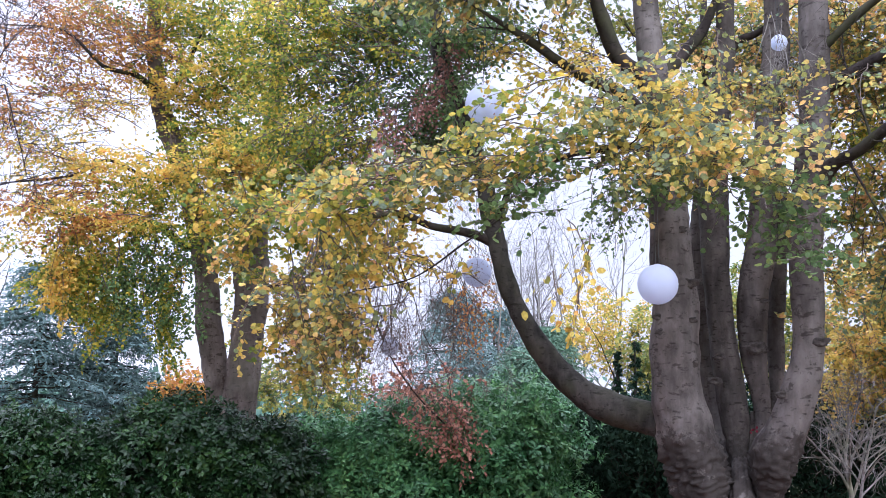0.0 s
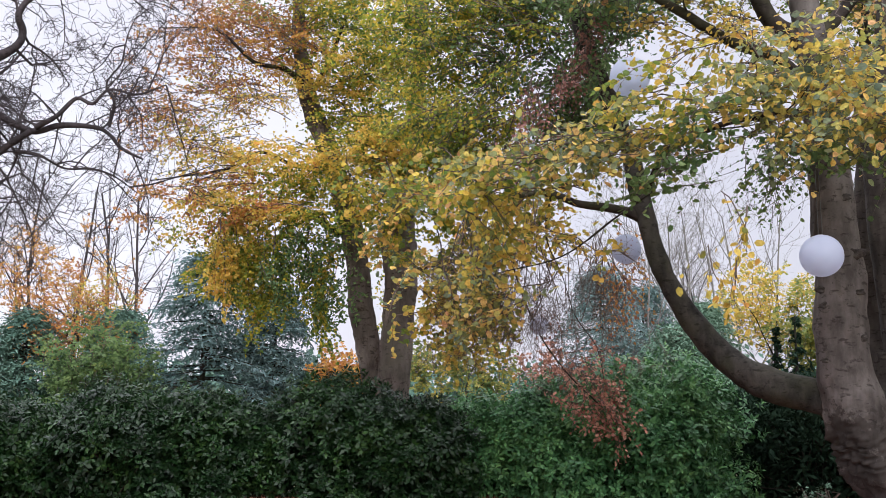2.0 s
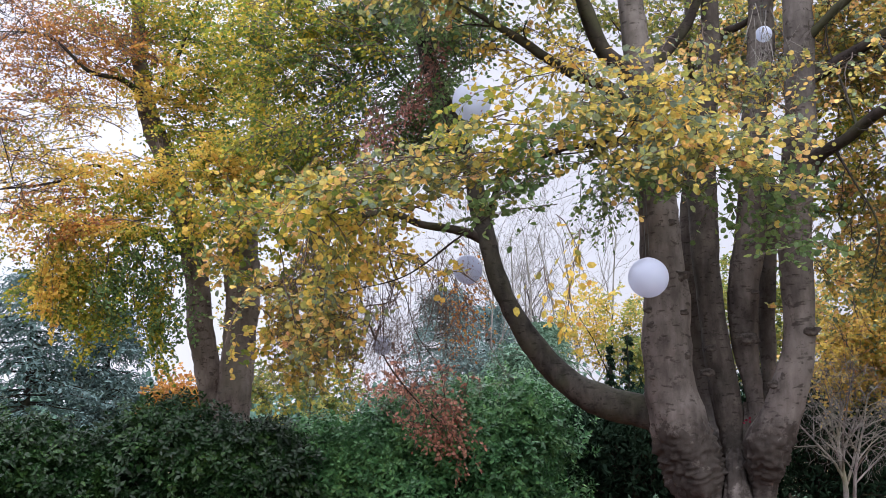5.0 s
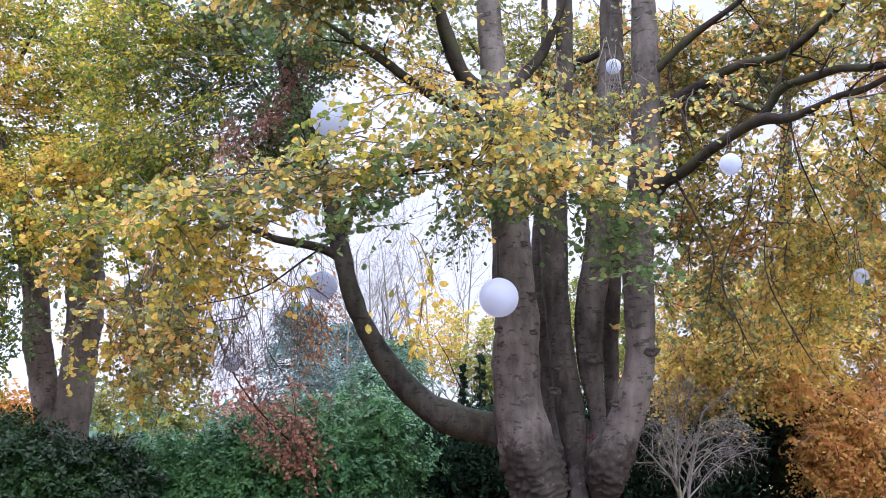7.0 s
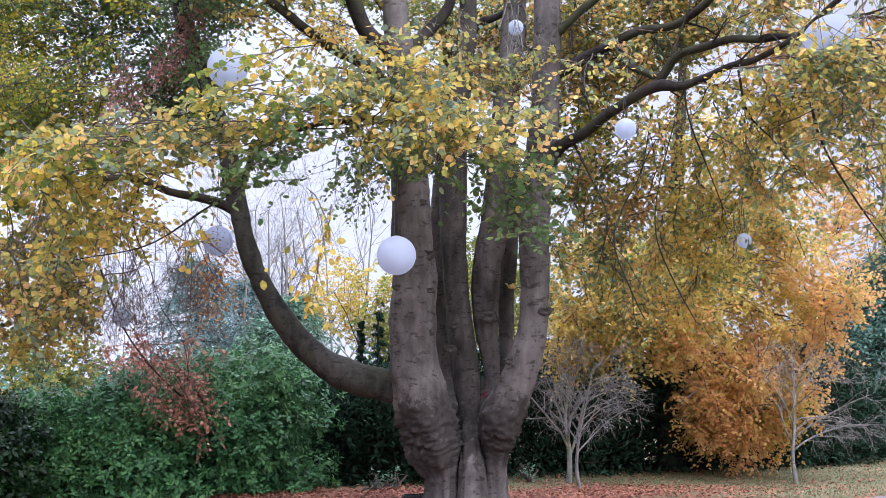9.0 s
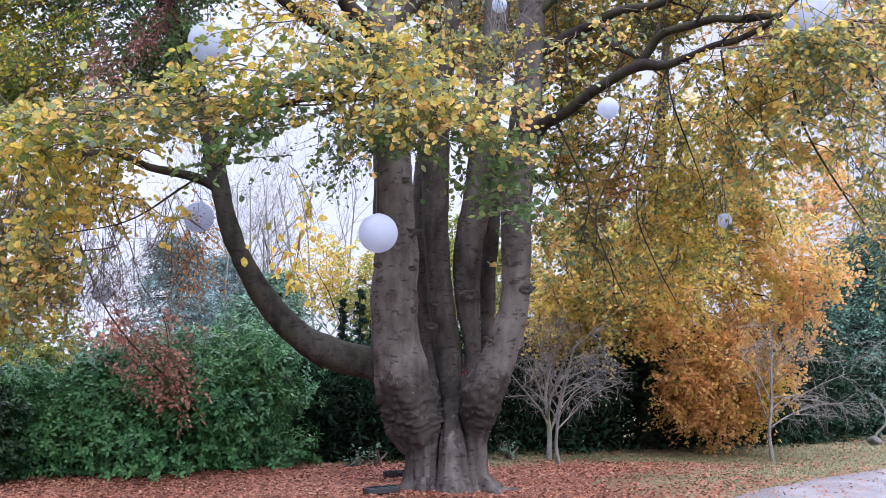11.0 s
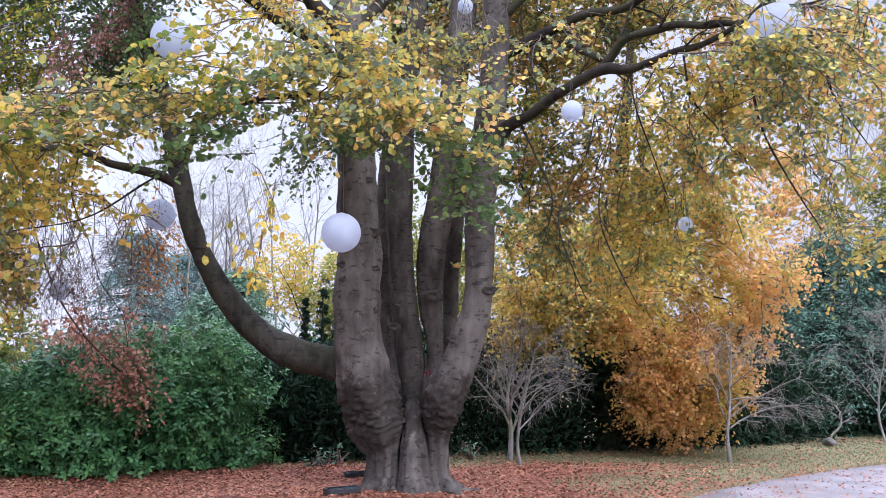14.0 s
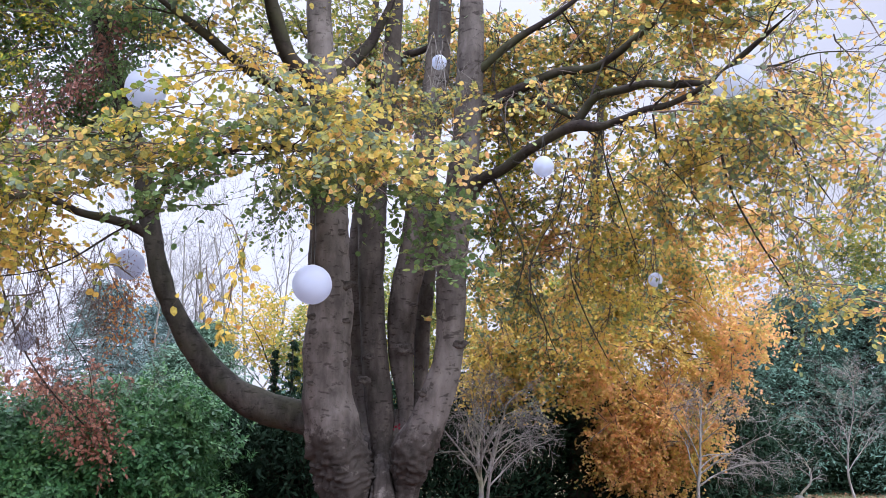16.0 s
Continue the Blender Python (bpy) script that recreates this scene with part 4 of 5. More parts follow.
add("green", (.4, 20.5, 11.3), (.5, .4, 1.0), 6, (0, 24, 11.6), 89)
# unseen spray added overhead to keep the sky's light off the high lantern
add("mixed", (2.4, 27.5, 10.3), (1.4, 1.0, .4), 60, (6, 28, 11), 87, twig_len=.9, leaf_len=.1)
add("gold", (7.5, 22.6, 10.6), (1.1, .8, .5), 7, FRONT, 118, leaves=6)
add("olive", (10.0, 24.5, 12.4), (1.6, 1.0, .6), 18, FRONT, 93, leaves=7)
add("gold", (5.5, 20.3, 10.5), (.5, .5, .3), 3, FRONT, 119, leaves=6)
add("olive", (18.0, 22.5, 13.6), (1.4, .7, .9), 28, FRONT, 120)
add("orange", (19.0, 18.5, 13.4), (.8, .5, .6), 15, FRONT, 121)
# the other side, hanging from the long limbs
RIGHT = (28, 18, 11.0)
SIDE = dict(width=1.2, flat=.1, twig_len=.5, leaf_len=.064, droop=.25, twigs=13, leaves=9, scatter=.8, reach=.8)
add("fall", (25.0, 20.0, 12.2), (.8, .5, 1.0), 38, (22.5, 17, 11.4), 130, **SIDE)
add("yellowgreen", (24.5, 13.0, 11.9), (.6, .6, .9), 14, RIGHT, 131, **SIDE)
add("fall", (25.4, 11.0, 11.7), (.6, .6, .9), 10, RIGHT, 132, **SIDE)
add("fall", (24.8, 7.4, 12.0), (.6, .7, .8), 9, RIGHT, 133, hang=.3, **SIDE)
add("fall", (28.8, 21.6, 12.0), (1.0, .5, .7), 32, RIGHT, 134, **SIDE)
add("fall", (29.8, 12.6, 11.9), (1.0, .6, .9), 14, RIGHT, 128, hang=.2, **SIDE)
add("fall", (28.6, 7.2, 11.7), (1.0, .7, .9), 13, RIGHT, 129, hang=.3, **SIDE)
add("gold", (31.0, 5.5, 12.0), (.9, .6, .7), 12, RIGHT, 135, hang=.3, **SIDE)
add("fall", (33.4, 13.6, 11.4), (.9, .6, .9), 10, (33, 18, 10.4), 136, hang=.2, **SIDE)
add("autumn", (32.6, 9.2, 11.3), (.8, .6, .8), 11, (33, 18, 10.4), 137, hang=.3, **SIDE)
add("fall", (34.0, 22.2, 11.6), (1.3, .6, .8), 34, RIGHT, 138, **SIDE)
add("autumn", (36.6, 15.0, 10.2), (.5, .5, .5), 6, (37, 19, 9.6), 139, **SIDE)
add("fall", (36.2, 11.0, 10.4), (.4, .5, .5), 6, (37, 19, 9.6), 140, hang=.4, **SIDE)
add("fall", (39.8, 14.4, 8.9), (.5, .4, .35), 4, (38, 20, 9.3), 141, leaves=7, scatter=.6, leaf_len=.072)
add("fall", (43.2, 14.0, 8.8), (.5, .5, .55), 6, (39, 20, 9.2), 142, hang=.1, scatter=.9, leaf_len=.06)
add("fall", (42.9, 7.4, 8.8), (.25, .3, .55), 6, (43, 14, 8.9), 143, hang=.1, scatter=.9, leaf_len=.06)
add("fall", (45.0, 11.0, 9.4), (.5, .4, .9), 6, (44, 18, 9), 144, hang=.1, scatter=.9, leaf_len=.06)
add("fall", (44.0, 18.2, 8.8), (.7, .5, .3), 6, (39, 20, 9.2), 145, scatter=.9, leaf_len=.06, leaves=7)
add("mixed", (40.2, 17.6, 8.3), (.3, .12, .24), 5, (41, 21, 8.6), 76, hang=.2, scatter=.9, leaf_len=.06, leaves=6, twigs=8)
add("fall", (40.0, 23.4, 10.4), (1.2, .6, .5), 18, (36, 22, 10), 146, **SIDE)
add("fall", (28.0, 26.0, 11.6), (1.6, .6, .6), 10, RIGHT, 149, **SIDE)
add("fall", (39.5, 13.0, 11.0), (.8, .5, .8), 12, (38, 20, 10), 125, **SIDE)
add("fall", (43.5, 16.5, 10.5), (.9, .5, .9), 16, (40, 20, 10), 126, **SIDE)
add("orange", (37.6, 17.2, 10.6), (.7, .5, .4), 8, (38, 20, 10), 127, **SIDE)
add("fall", (40.1, 17.5, 8.4), (.33, .15, .2), 8, (38, 20, 9), 147, **SIDE)
add("mixed", (14.95, 15.0, 10.9), (.3, .3, .3), 9, FRONT, 85, **FAN)
add("fall", (27.5, 17.3, 9.9), (.8, .3, .4), 3, (25, 20, 10.6), 148, leaf_len=.075, leaves=7)
# unseen spray added above the large lantern to shade it
add("fall", (39.5, 27.5, 9.3), (.8, .8, .3), 30, RIGHT, 122, leaf_len=.1)
add("fall", (21.5, 21.5, 12.8), (1.0, .5, .8), 33, (22, 18, 11.6), 123, **SIDE)
add("mixed", (19.6, 19.2, 10.5), (.7, .4, .3), 7, (22, 18, 11.4), 124, **SIDE)
add("fall", (26.6, 18.8, 12.6), (.9, .4, .5), 15, (23, 17, 11.6), 83, **SIDE)
add("fall", (33.9, 7.9, 10.0), (.14, .08, .12), 2, (33, 12, 10.4), 82, twigs=5, twig_len=.2, leaves=4, leaf_len=.07, reach=.4, hang=.6)
# the unseen top of the crown, added over the path's view for shape and shade
for k, (c, h) in enumerate([((5, 33, 12), (2.6, 2.4, 1.6)), ((17, 36, 12), (2.8, 2.6, 1.8)), ((28, 32, 11.5), (2.6, 2.4, 1.6))]):
    add("olive", c, h, (15, 12, 3)[k], (17, 30, 12), 150 + k, reach=1.8, twigs=10, twig_len=0.9, leaves=8, leaf_len=0.12)
leafy_parts(beech, crowns)

# single leaves at the tip of the lowest spray
g = rng_of(77)
leaf_me = bpy.data.meshes.new("leaf")
lv, lq = leaf_blades(np.zeros((1, 3)), np.array([[1.0, 0, 0]]), np.array([[0, 0, 1.0]]), np.array([0.085]))
leaf_me.from_pydata([tuple(v) for v in lv], [], [tuple(int(i) for i in f) for f in lq])
leaf_me.materials.append(LEAF["single"])
for p in np.concatenate([in_mass((14.6, 15.6, 8.8), (1.0, .3, .5), 120, 78), in_mass((9.8, 16.6, 8.9), (1.0, .3, .4), 80, 79), in_mass((7.9, 4.9, 8.6), (.13, .1, .12), 16, 80)]):
    ob = new("leaf", leaf_me)
    ob.parent = beech
    ob.matrix_basis = Matrix.LocRotScale(p, Euler((g.normal(0, .6), g.normal(.5, .5), g.uniform(0, 6.28))), [g.uniform(.7, 1.15)] * 3)


# a sprig of red leaves caught in the fork
g = rng_of(79)
for p in polar(18.2, -.85, 11.75) + g.normal(0, .03, (7, 3)):
    mesh_object("red_leaf", *leaf_blades(p[None], g.normal(0, 1, (1, 3)), g.normal(0, 1, (1, 3)), np.array([.045])), LEAF["red"], beech, "small red leaf in the fork")


# ---- lanterns ----
def lantern(centre, radius, top, bits=0):
    """A round paper lantern on hoops, with a wire cap and its cord."""
    ob = thing("lantern", "round white paper lantern hung from a branch", "lantern", "lanterns in the trees")
    ob.location = centre
    rings, sides = 34, 36
    bm = bmesh.new()
    grid = []
    for i in range(rings + 1):
        a = 0.12 + (math.pi - 0.24) * i / rings
        r = radius * (1 + (0.004 if i % 2 else -0.004))
        grid.append([bm.verts.new((r * math.sin(a) * math.cos(6.2832 * j / sides), r * math.sin(a) * math.sin(6.2832 * j / sides), r * math.cos(a))) for j in range(sides)])
    for r0, r1 in zip(grid, grid[1:]):
        for j in range(sides):
            bm.faces.new((r0[j], r1[j], r1[(j + 1) % sides], r0[(j + 1) % sides]))
    bm.faces.new(grid[-1][::-1])
    part("shade", bm, PAPER, ob, "white ribbed paper")
    bm = bmesh.new()
    bmesh.ops.create_cone(bm, cap_ends=True, segments=16, radius1=radius * 0.13, radius2=radius * 0.11, depth=radius * 0.06, matrix=Matrix.Translation((0, 0, radius)))
    part("cap", bm, STEEL, ob, "small wire cap")
    for dx in (-0.018, 0.018):
        line = np.array([[(dx, 0, radius), (dx * 0.8, 0, (radius + top) / 2), (0, 0, top)]], float)
        mesh_object("cord", *tubes(line, np.full((1, 3), 0.0035), 5), CORD, ob)
    g = rng_of(int(radius * 1000) + bits)
    for _ in range(bits):
        u = unit(np.array([g.normal(0, .55), -1.0, g.normal(.1, .5)]))
        mesh_object("stuck_leaf", *leaf_blades((u * radius * 1.01)[None], np.cross(u, g.normal(0, 1, 3))[None], u[None], np.array([g.uniform(.02, .034)])), LEAF["maroon"], ob, "withered leaf bit on the paper")
    return ob


for (az, el, d), r, top, bits in [((12.95, 7.75, 9.4), .2, 1.6, 0), ((2.0, 8.56, 12.6), .2, 1.4, 11), ((2.4, 18.85, 10.3), .225, 1.2, 6), ((20.65, 21.4, 10.9), .094, .9, 0), ((27.35, 15.05, 9.6), .11, .35, 0),
                            ((39.6, 18.55, 9.0), .285, .5, 0), ((33.95, 8.0, 10.6), .08, .5, 0), ((-3.35, 3.95, 13.0), .13, 2.0, 0)]:
    lantern(polar(az, el, d), r, top, bits)


# ---- floodlights at the foot of the beech ----
def floodlight(place, turn, size=0.62):
    ob = thing("floodlight", "low black bar floodlight lying among fallen leaves", "floodlight", "floodlights at the beech")
    ob.matrix_basis = pose(*place, 0, 0, turn)
    bm = bmesh.new()
    bmesh.ops.create_cube(bm, size=1, matrix=Matrix.Translation((0, 0, 0.05)) @ Matrix.Diagonal((size, 0.16, 0.07, 1)))
    bmesh.ops.bevel(bm, geom=bm.edges[:], offset=0.012, segments=2, affect="EDGES")
    body = part("housing", bm, BLACK, ob, smooth=False)
    bm = bmesh.new()
    bmesh.ops.create_cube(bm, size=1, matrix=Matrix.Translation((0, 0, 0.087)) @ Matrix.Diagonal((size * 0.92, 0.12, 0.006, 1)))
    part("front_glass", bm, GLASS, body, smooth=False)
    for s in (-1, 1):
        bm = bmesh.new()
        bmesh.ops.create_cube(bm, size=1, matrix=Matrix.Translation((s * size * 0.505, 0, 0.04)) @ Matrix.Diagonal((0.02, 0.1, 0.1, 1)))
        bmesh.ops.bevel(bm, geom=bm.edges[:], offset=0.005, segments=1, affect="EDGES")
        part("bracket", bm, BLACK, ob, smooth=False)
    return ob


for (az, el), turn, size in [((12.0, -8.95), -4, .6), ((13.1, -8.15), 14, .42), ((13.9, -7.1), 2, .3)]:
    d = 1.6 / math.tan(radians(-el))
    x, y, _ = polar(az, 0, d)
    floodlight((x, y, ground_z(x, y) + 0.02), turn, size)


# ---- the laurel hedge: one shrub beside another ----
def shrub(name, label, category, place, half, palette, seed, count, leaf_len, group="", width=0.75, bumps=34, bark=TWIG_BARK, tuck=-.8):
    """A dense bush: lumps of leaves on their stems, from the ground up."""
    ob = thing(name, label, category, group)
    g = rng_of(seed)
    x, y = place
    base = np.array([x, y, ground_z(x, y)])
    v = unit(g.normal(0, 1, (bumps, 3)))
    v[:, 2] = np.abs(v[:, 2]) * 1.0 - 0.1
    lump = base + v * np.array([half[0], half[1], 0]) * 0.62 + np.array([0, 0, 1]) * (half[2] * (0.5 + 0.44 * v[:, 2:3]) + g.uniform(-.1, .12, (bumps, 1)) * half[2])
    low = base + np.stack([g.uniform(-.8, .8, bumps // 2) * half[0], g.uniform(tuck, .5, bumps // 2) * half[1], g.uniform(.05, .3, bumps // 2) * half[2]], 1)
    lump = np.concatenate([lump, low])
    size = np.concatenate([g.uniform(.24, .42, bumps), g.uniform(.24, .36, len(low))]) * min(half[0], half[2])
    n = count
    who = g.integers(0, len(lump), n)
    out = unit(g.normal(0, 1, (n, 3)))
    pos = lump[who] + out * (size[who] * g.uniform(0.5, 1.1, n))[:, None] * np.array([1.25, 1.0, 1.0])
    pos[:, 2] = np.maximum(pos[:, 2], base[2] + 0.05)
    along = out * 0.7 + g.normal(0, 0.5, (n, 3)) + np.array([0, 0, 0.15])
    up = out * 0.6 + np.array([0, 0, 0.6]) + g.normal(0, 0.4, (n, 3))
    stems = np.stack([np.repeat(base[None], len(lump), 0), (base + lump) / 2 + g.normal(0, .1, lump.shape), lump], 1)
    tagged(mesh_object("stem_work", *tubes(stems, np.full((len(lump), 1), 0.02) * np.array([[1.2, .8, .4]]), 5), bark, ob), kind="stuff")
    tagged(mesh_object("foliage", *leaf_blades(pos, along, up, leaf_len * g.uniform(.6, 1.2, n), width, True), LEAF[palette], ob), kind="stuff")
    return ob


def laurel(label, place, half, palette, seed, shoots, leaf_len):
    """A hedge laurel: shoots that end in whorls of long leaves, over a leafy inside."""
    ob = thing("laurel_shrub", label, "shrub", "laurel hedge")
    g = rng_of(seed)
    x, y = place
    base = np.array([x, y, ground_z(x, y)])
    n = 46
    v = unit(g.normal(0, 1, (n, 3)))
    v[:, 2] = np.abs(v[:, 2]) - 0.1
    lump = base + v * np.array([half[0], half[1], 0]) * 0.66 + np.array([0, 0, 1]) * (half[2] * (0.46 + 0.42 * v[:, 2:3]) + g.uniform(-.12, .1, (n, 1)) * half[2])
    low = base + np.stack([g.uniform(-.85, .85, 22) * half[0], g.uniform(-.55, .4, 22) * half[1], g.uniform(.08, .34, 22) * half[2]], 1)
    lump = np.concatenate([lump, low])
    size = g.uniform(.2, .38, len(lump)) * half[2]
    who = g.integers(0, len(lump), shoots)
    out = unit(g.normal(0, 1, (shoots, 3)) + np.array([0, -.6, .35]))
    tip = lump[who] + out * (size[who] * g.uniform(.75, 1.12, shoots))[:, None]
    tip[:, 2] = np.maximum(tip[:, 2], base[2] + .1)
    axis = unit(out + np.array([0, 0, .55]) + g.normal(0, .3, (shoots, 3)))
    e1 = unit(np.cross(axis, g.normal(0, 1, (shoots, 3))))
    e2 = np.cross(axis, e1)
    pos, along, up, size_of = [], [], [], []
    for k in range(9):
        a = k * 2.4 + g.uniform(-.35, .35, shoots)
        side = e1 * np.cos(a)[:, None] + e2 * np.sin(a)[:, None]
        f = 1 - k / 9
        along.append(side * (.45 + .6 * f) + axis * (.75 - .75 * f) - np.array([0, 0, .25 * f]) + g.normal(0, .12, (shoots, 3)))
        up.append(axis + g.normal(0, .2, (shoots, 3)))
        pos.append(tip - axis * (.09 * f) + side * .006)
        size_of.append(leaf_len * g.uniform(.65, 1.15, shoots) * (.6 + .4 * f))
    leaves = leaf_blades(np.concatenate(pos), np.concatenate(along), np.concatenate(up), np.concatenate(size_of), .6, True)
    m = 2200
    who = g.integers(0, len(lump), m)
    o = unit(g.normal(0, 1, (m, 3)))
    at = lump[who] + o * (size[who] * g.uniform(.2, .75, m))[:, None]
    at[:, 2] = np.maximum(at[:, 2], base[2] + .05)
    inner = leaf_blades(at, o + g.normal(0, .6, (m, 3)), g.normal(0, 1, (m, 3)), leaf_len * g.uniform(.8, 1.3, m), .6, True)
    stems = np.stack([np.repeat(base[None], len(lump), 0), (base + lump) / 2 + g.normal(0, .1, lump.shape), lump], 1)
    tagged(mesh_object("stem_work", *tubes(stems, np.full((len(lump), 1), 0.02) * np.array([[1.2, .8, .4]]), 5), DARK_BARK, ob), kind="stuff")
    tagged(mesh_object("foliage", *joined([leaves, inner]), LEAF[palette], ob), kind="stuff")
    return ob


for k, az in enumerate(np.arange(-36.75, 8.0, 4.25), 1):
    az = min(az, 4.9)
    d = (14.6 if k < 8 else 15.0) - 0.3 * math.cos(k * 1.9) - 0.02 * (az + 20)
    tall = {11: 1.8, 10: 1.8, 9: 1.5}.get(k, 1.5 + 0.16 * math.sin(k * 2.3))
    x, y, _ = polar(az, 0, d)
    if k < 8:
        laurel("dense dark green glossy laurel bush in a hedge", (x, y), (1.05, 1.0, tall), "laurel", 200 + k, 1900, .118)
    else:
        laurel("paler grey-green laurel bush at the hedge's end", (x, y), (.95, 1.0, tall), "laurel_pale", 200 + k, 2100, .12)
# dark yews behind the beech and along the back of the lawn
# their near-black needles stand in for the deep shade there
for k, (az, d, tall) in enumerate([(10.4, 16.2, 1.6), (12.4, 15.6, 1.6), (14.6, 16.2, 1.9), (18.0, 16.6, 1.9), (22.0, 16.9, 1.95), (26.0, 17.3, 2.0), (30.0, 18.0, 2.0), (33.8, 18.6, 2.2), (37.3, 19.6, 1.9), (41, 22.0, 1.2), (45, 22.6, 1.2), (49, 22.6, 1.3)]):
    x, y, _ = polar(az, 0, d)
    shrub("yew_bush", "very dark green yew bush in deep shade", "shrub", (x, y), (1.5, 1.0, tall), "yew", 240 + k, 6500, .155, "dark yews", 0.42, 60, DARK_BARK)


for k, (az, d) in enumerate([(11.3, 14.2), (20.7, 15.3), (12.6, 14.4)]):
    x, y, _ = polar(az, 0, d)
    shrub("fern", "small pale green sprig at the foot of the yews", "fern", (x, y), (.22, .2, .28), "conifer", 270 + k, 60, .07, "", .6, 6)


# ---- conifers ----
def conifer(label, place, height, spread, palette, seed, tiers=15, per=9, needle=0.15, low=0.06, wide=.36):
    ob = thing("conifer", label, "tree")
    g = rng_of(seed)
    x, y = place
    base = np.array([x, y, 0.0])
    mesh_object("trunk", *limb_mesh([(x, y, -.1, height * .022), (x, y, height * .5, height * .013), (x, y, height, .01)], 8, .3, .08, seed), DARK_BARK, ob, smooth=True)
    st, en = [], []
    for i in range(tiers):
        f = low + (1 - low) * i / (tiers - 1)
        for j in range(per):
            a = g.uniform(0, 2 * np.pi)
            r = spread * (1.03 - f) ** .85 * g.uniform(.75, 1.15) + .12 * min(1, spread * 3)
            z = height * min(f + g.uniform(-.03, .03), 0.99)
            st.append((x, y, z))
            en.append((x + r * math.cos(a), y + r * math.sin(a), z - r * 0.12))
    wood, leaf = boughs(st, en, seed, twigs=14, twig_len=spread * .36, leaves=9, leaf_len=needle, sag=.08, droop=.35, radius=.02, width=wide, flat=.9, kite=True, bristle=True)
    tagged(mesh_object("branch_work", *wood, DARK_BARK, ob), kind="stuff")
    tagged(mesh_object("crown", *leaf, LEAF[palette], ob), kind="stuff")
    return ob


for lab, az, d, h, sp, pal, seed in [
    ("broad blue-green cedar behind the laurel hedge", -23.4, 22, 4.7, 2.2, "blue", 301), ("blue-green cedar behind the hedge", -19.2, 23, 4.0, 2.0, "blue", 302),
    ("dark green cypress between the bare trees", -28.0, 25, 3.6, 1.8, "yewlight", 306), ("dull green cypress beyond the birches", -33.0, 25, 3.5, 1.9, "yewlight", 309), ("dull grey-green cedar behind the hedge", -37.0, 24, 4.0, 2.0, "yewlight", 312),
    ("haze-paled blue-green spruce beyond the hedge", .7, 28, 5.2, 2.3, "haze", 303), ("haze-paled blue-green spruce far behind the hedge", 3.2, 31, 5.0, 2.2, "haze", 310),
    ("soft green cypress beyond the hedge", 5.2, 21, 3.0, 1.9, "conifer", 304), ("pale green cypress beyond the hedge", 6.6, 26, 4.0, 2.0, "conifer", 305), ("pale green cypress near the hedge", 2.0, 20, 2.3, 1.5, "conifer", 311),
    ("slim dark yew beside the beech", 11.65, 19, 3.05, .17, "yew", 307), ("slim dark yew beyond the curved limb", 10.6, 19, 2.85, .1, "yew", 313)]:
    x, y, _ = polar(az, 0, d)
    conifer(lab, (x, y), h, sp, pal, seed) if sp > .5 else conifer(lab, (x, y), h, sp, pal, seed, 22, 2, .06, .3, .4)
for k, (az, d, h, sp) in enumerate([(41.3, 23, 4.3, 2.5), (45.2, 24, 4.6, 2.5), (49.5, 23, 4.6, 2.6), (38.2, 25, 3.8, 2.2)]):
    x, y, _ = polar(az, 0, d)
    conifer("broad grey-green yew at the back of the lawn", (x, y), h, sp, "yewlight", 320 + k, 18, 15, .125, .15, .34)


# ---- the second beech, behind the hedge ----
second = thing("second_beech", "twin-trunked beech turning yellow and orange behind hedge", "tree")
for k, s in enumerate([
    [(-13.0, -5.4, 17, .4), (-13.05, -1, 17, .27), (-13.35, 1.05, 17, .24), (-14.04, 4.4, 17, .225), (-14.45, 7.7, 17, .22), (-15.0, 10.4, 17, .21), (-16.3, 14.35, 17, .2), (-17.67, 17.55, 17, .18), (-18.16, 19.8, 17, .15), (-18.46, 22.6, 17, .12), (-18.2, 34, 17, .04)],
    [(-12.2, -5.4, 16.8, .45), (-12.2, -.9, 16.8, .32), (-12.1, 1.0, 16.8, .3), (-11.9, 4.4, 16.8, .29), (-11.76, 7.8, 16.8, .31), (-11.9, 9.5, 16.8, .3), (-11.6, 12, 16.8, .24), (-11, 16, 16.8, .18), (-10.5, 24, 16.8, .12), (-10, 34, 16.8, .04)],
]):
    mesh_object("stem", *limb_mesh([(*polar(a, e, d), r) for a, e, d, r in s], 24, .06, .14, 31 + k, .06), SECOND_BARK, second, smooth=True)
for k, s in enumerate([
    [(-17.7, 18.2, 17, .08), (-19.2, 19.3, 16.6, .05), (-21.2, 19.6, 16.2, .035), (-23.5, 21.2, 16, .02), (-27, 21.0, 15.8, .008)], [(-17.6, 17.8, 17, .06), (-16.5, 19.8, 17, .05), (-15.5, 22.5, 16.8, .03), (-14, 27, 16.5, .01)],
    [(-16.3, 13.5, 17, .07), (-18.5, 13.6, 16.5, .04), (-20.5, 14.3, 16.3, .03), (-22.5, 13.2, 16, .022), (-27, 12.2, 15.4, .008)], [(-15.6, 9.5, 17, .08), (-18.0, 10.8, 16.5, .05), (-22, 10.3, 16, .015)],
    [(-11.3, 11, 16.8, .09), (-9, 13.5, 16.2, .06), (-6, 15, 15.6, .02)], [(-11.75, 6.5, 16.8, .07), (-10.6, 7.4, 16.5, .045), (-8.5, 8.0, 16, .03), (-4.5, 8.8, 15.4, .01)]]):
    mesh_object("limb", *limb_mesh([(*polar(a, e, d), r) for a, e, d, r in s], 8, .12, .14, 41 + k), DARK_BARK, second, smooth=True)
crowns = {}
TOP = (-17, 17, 17)
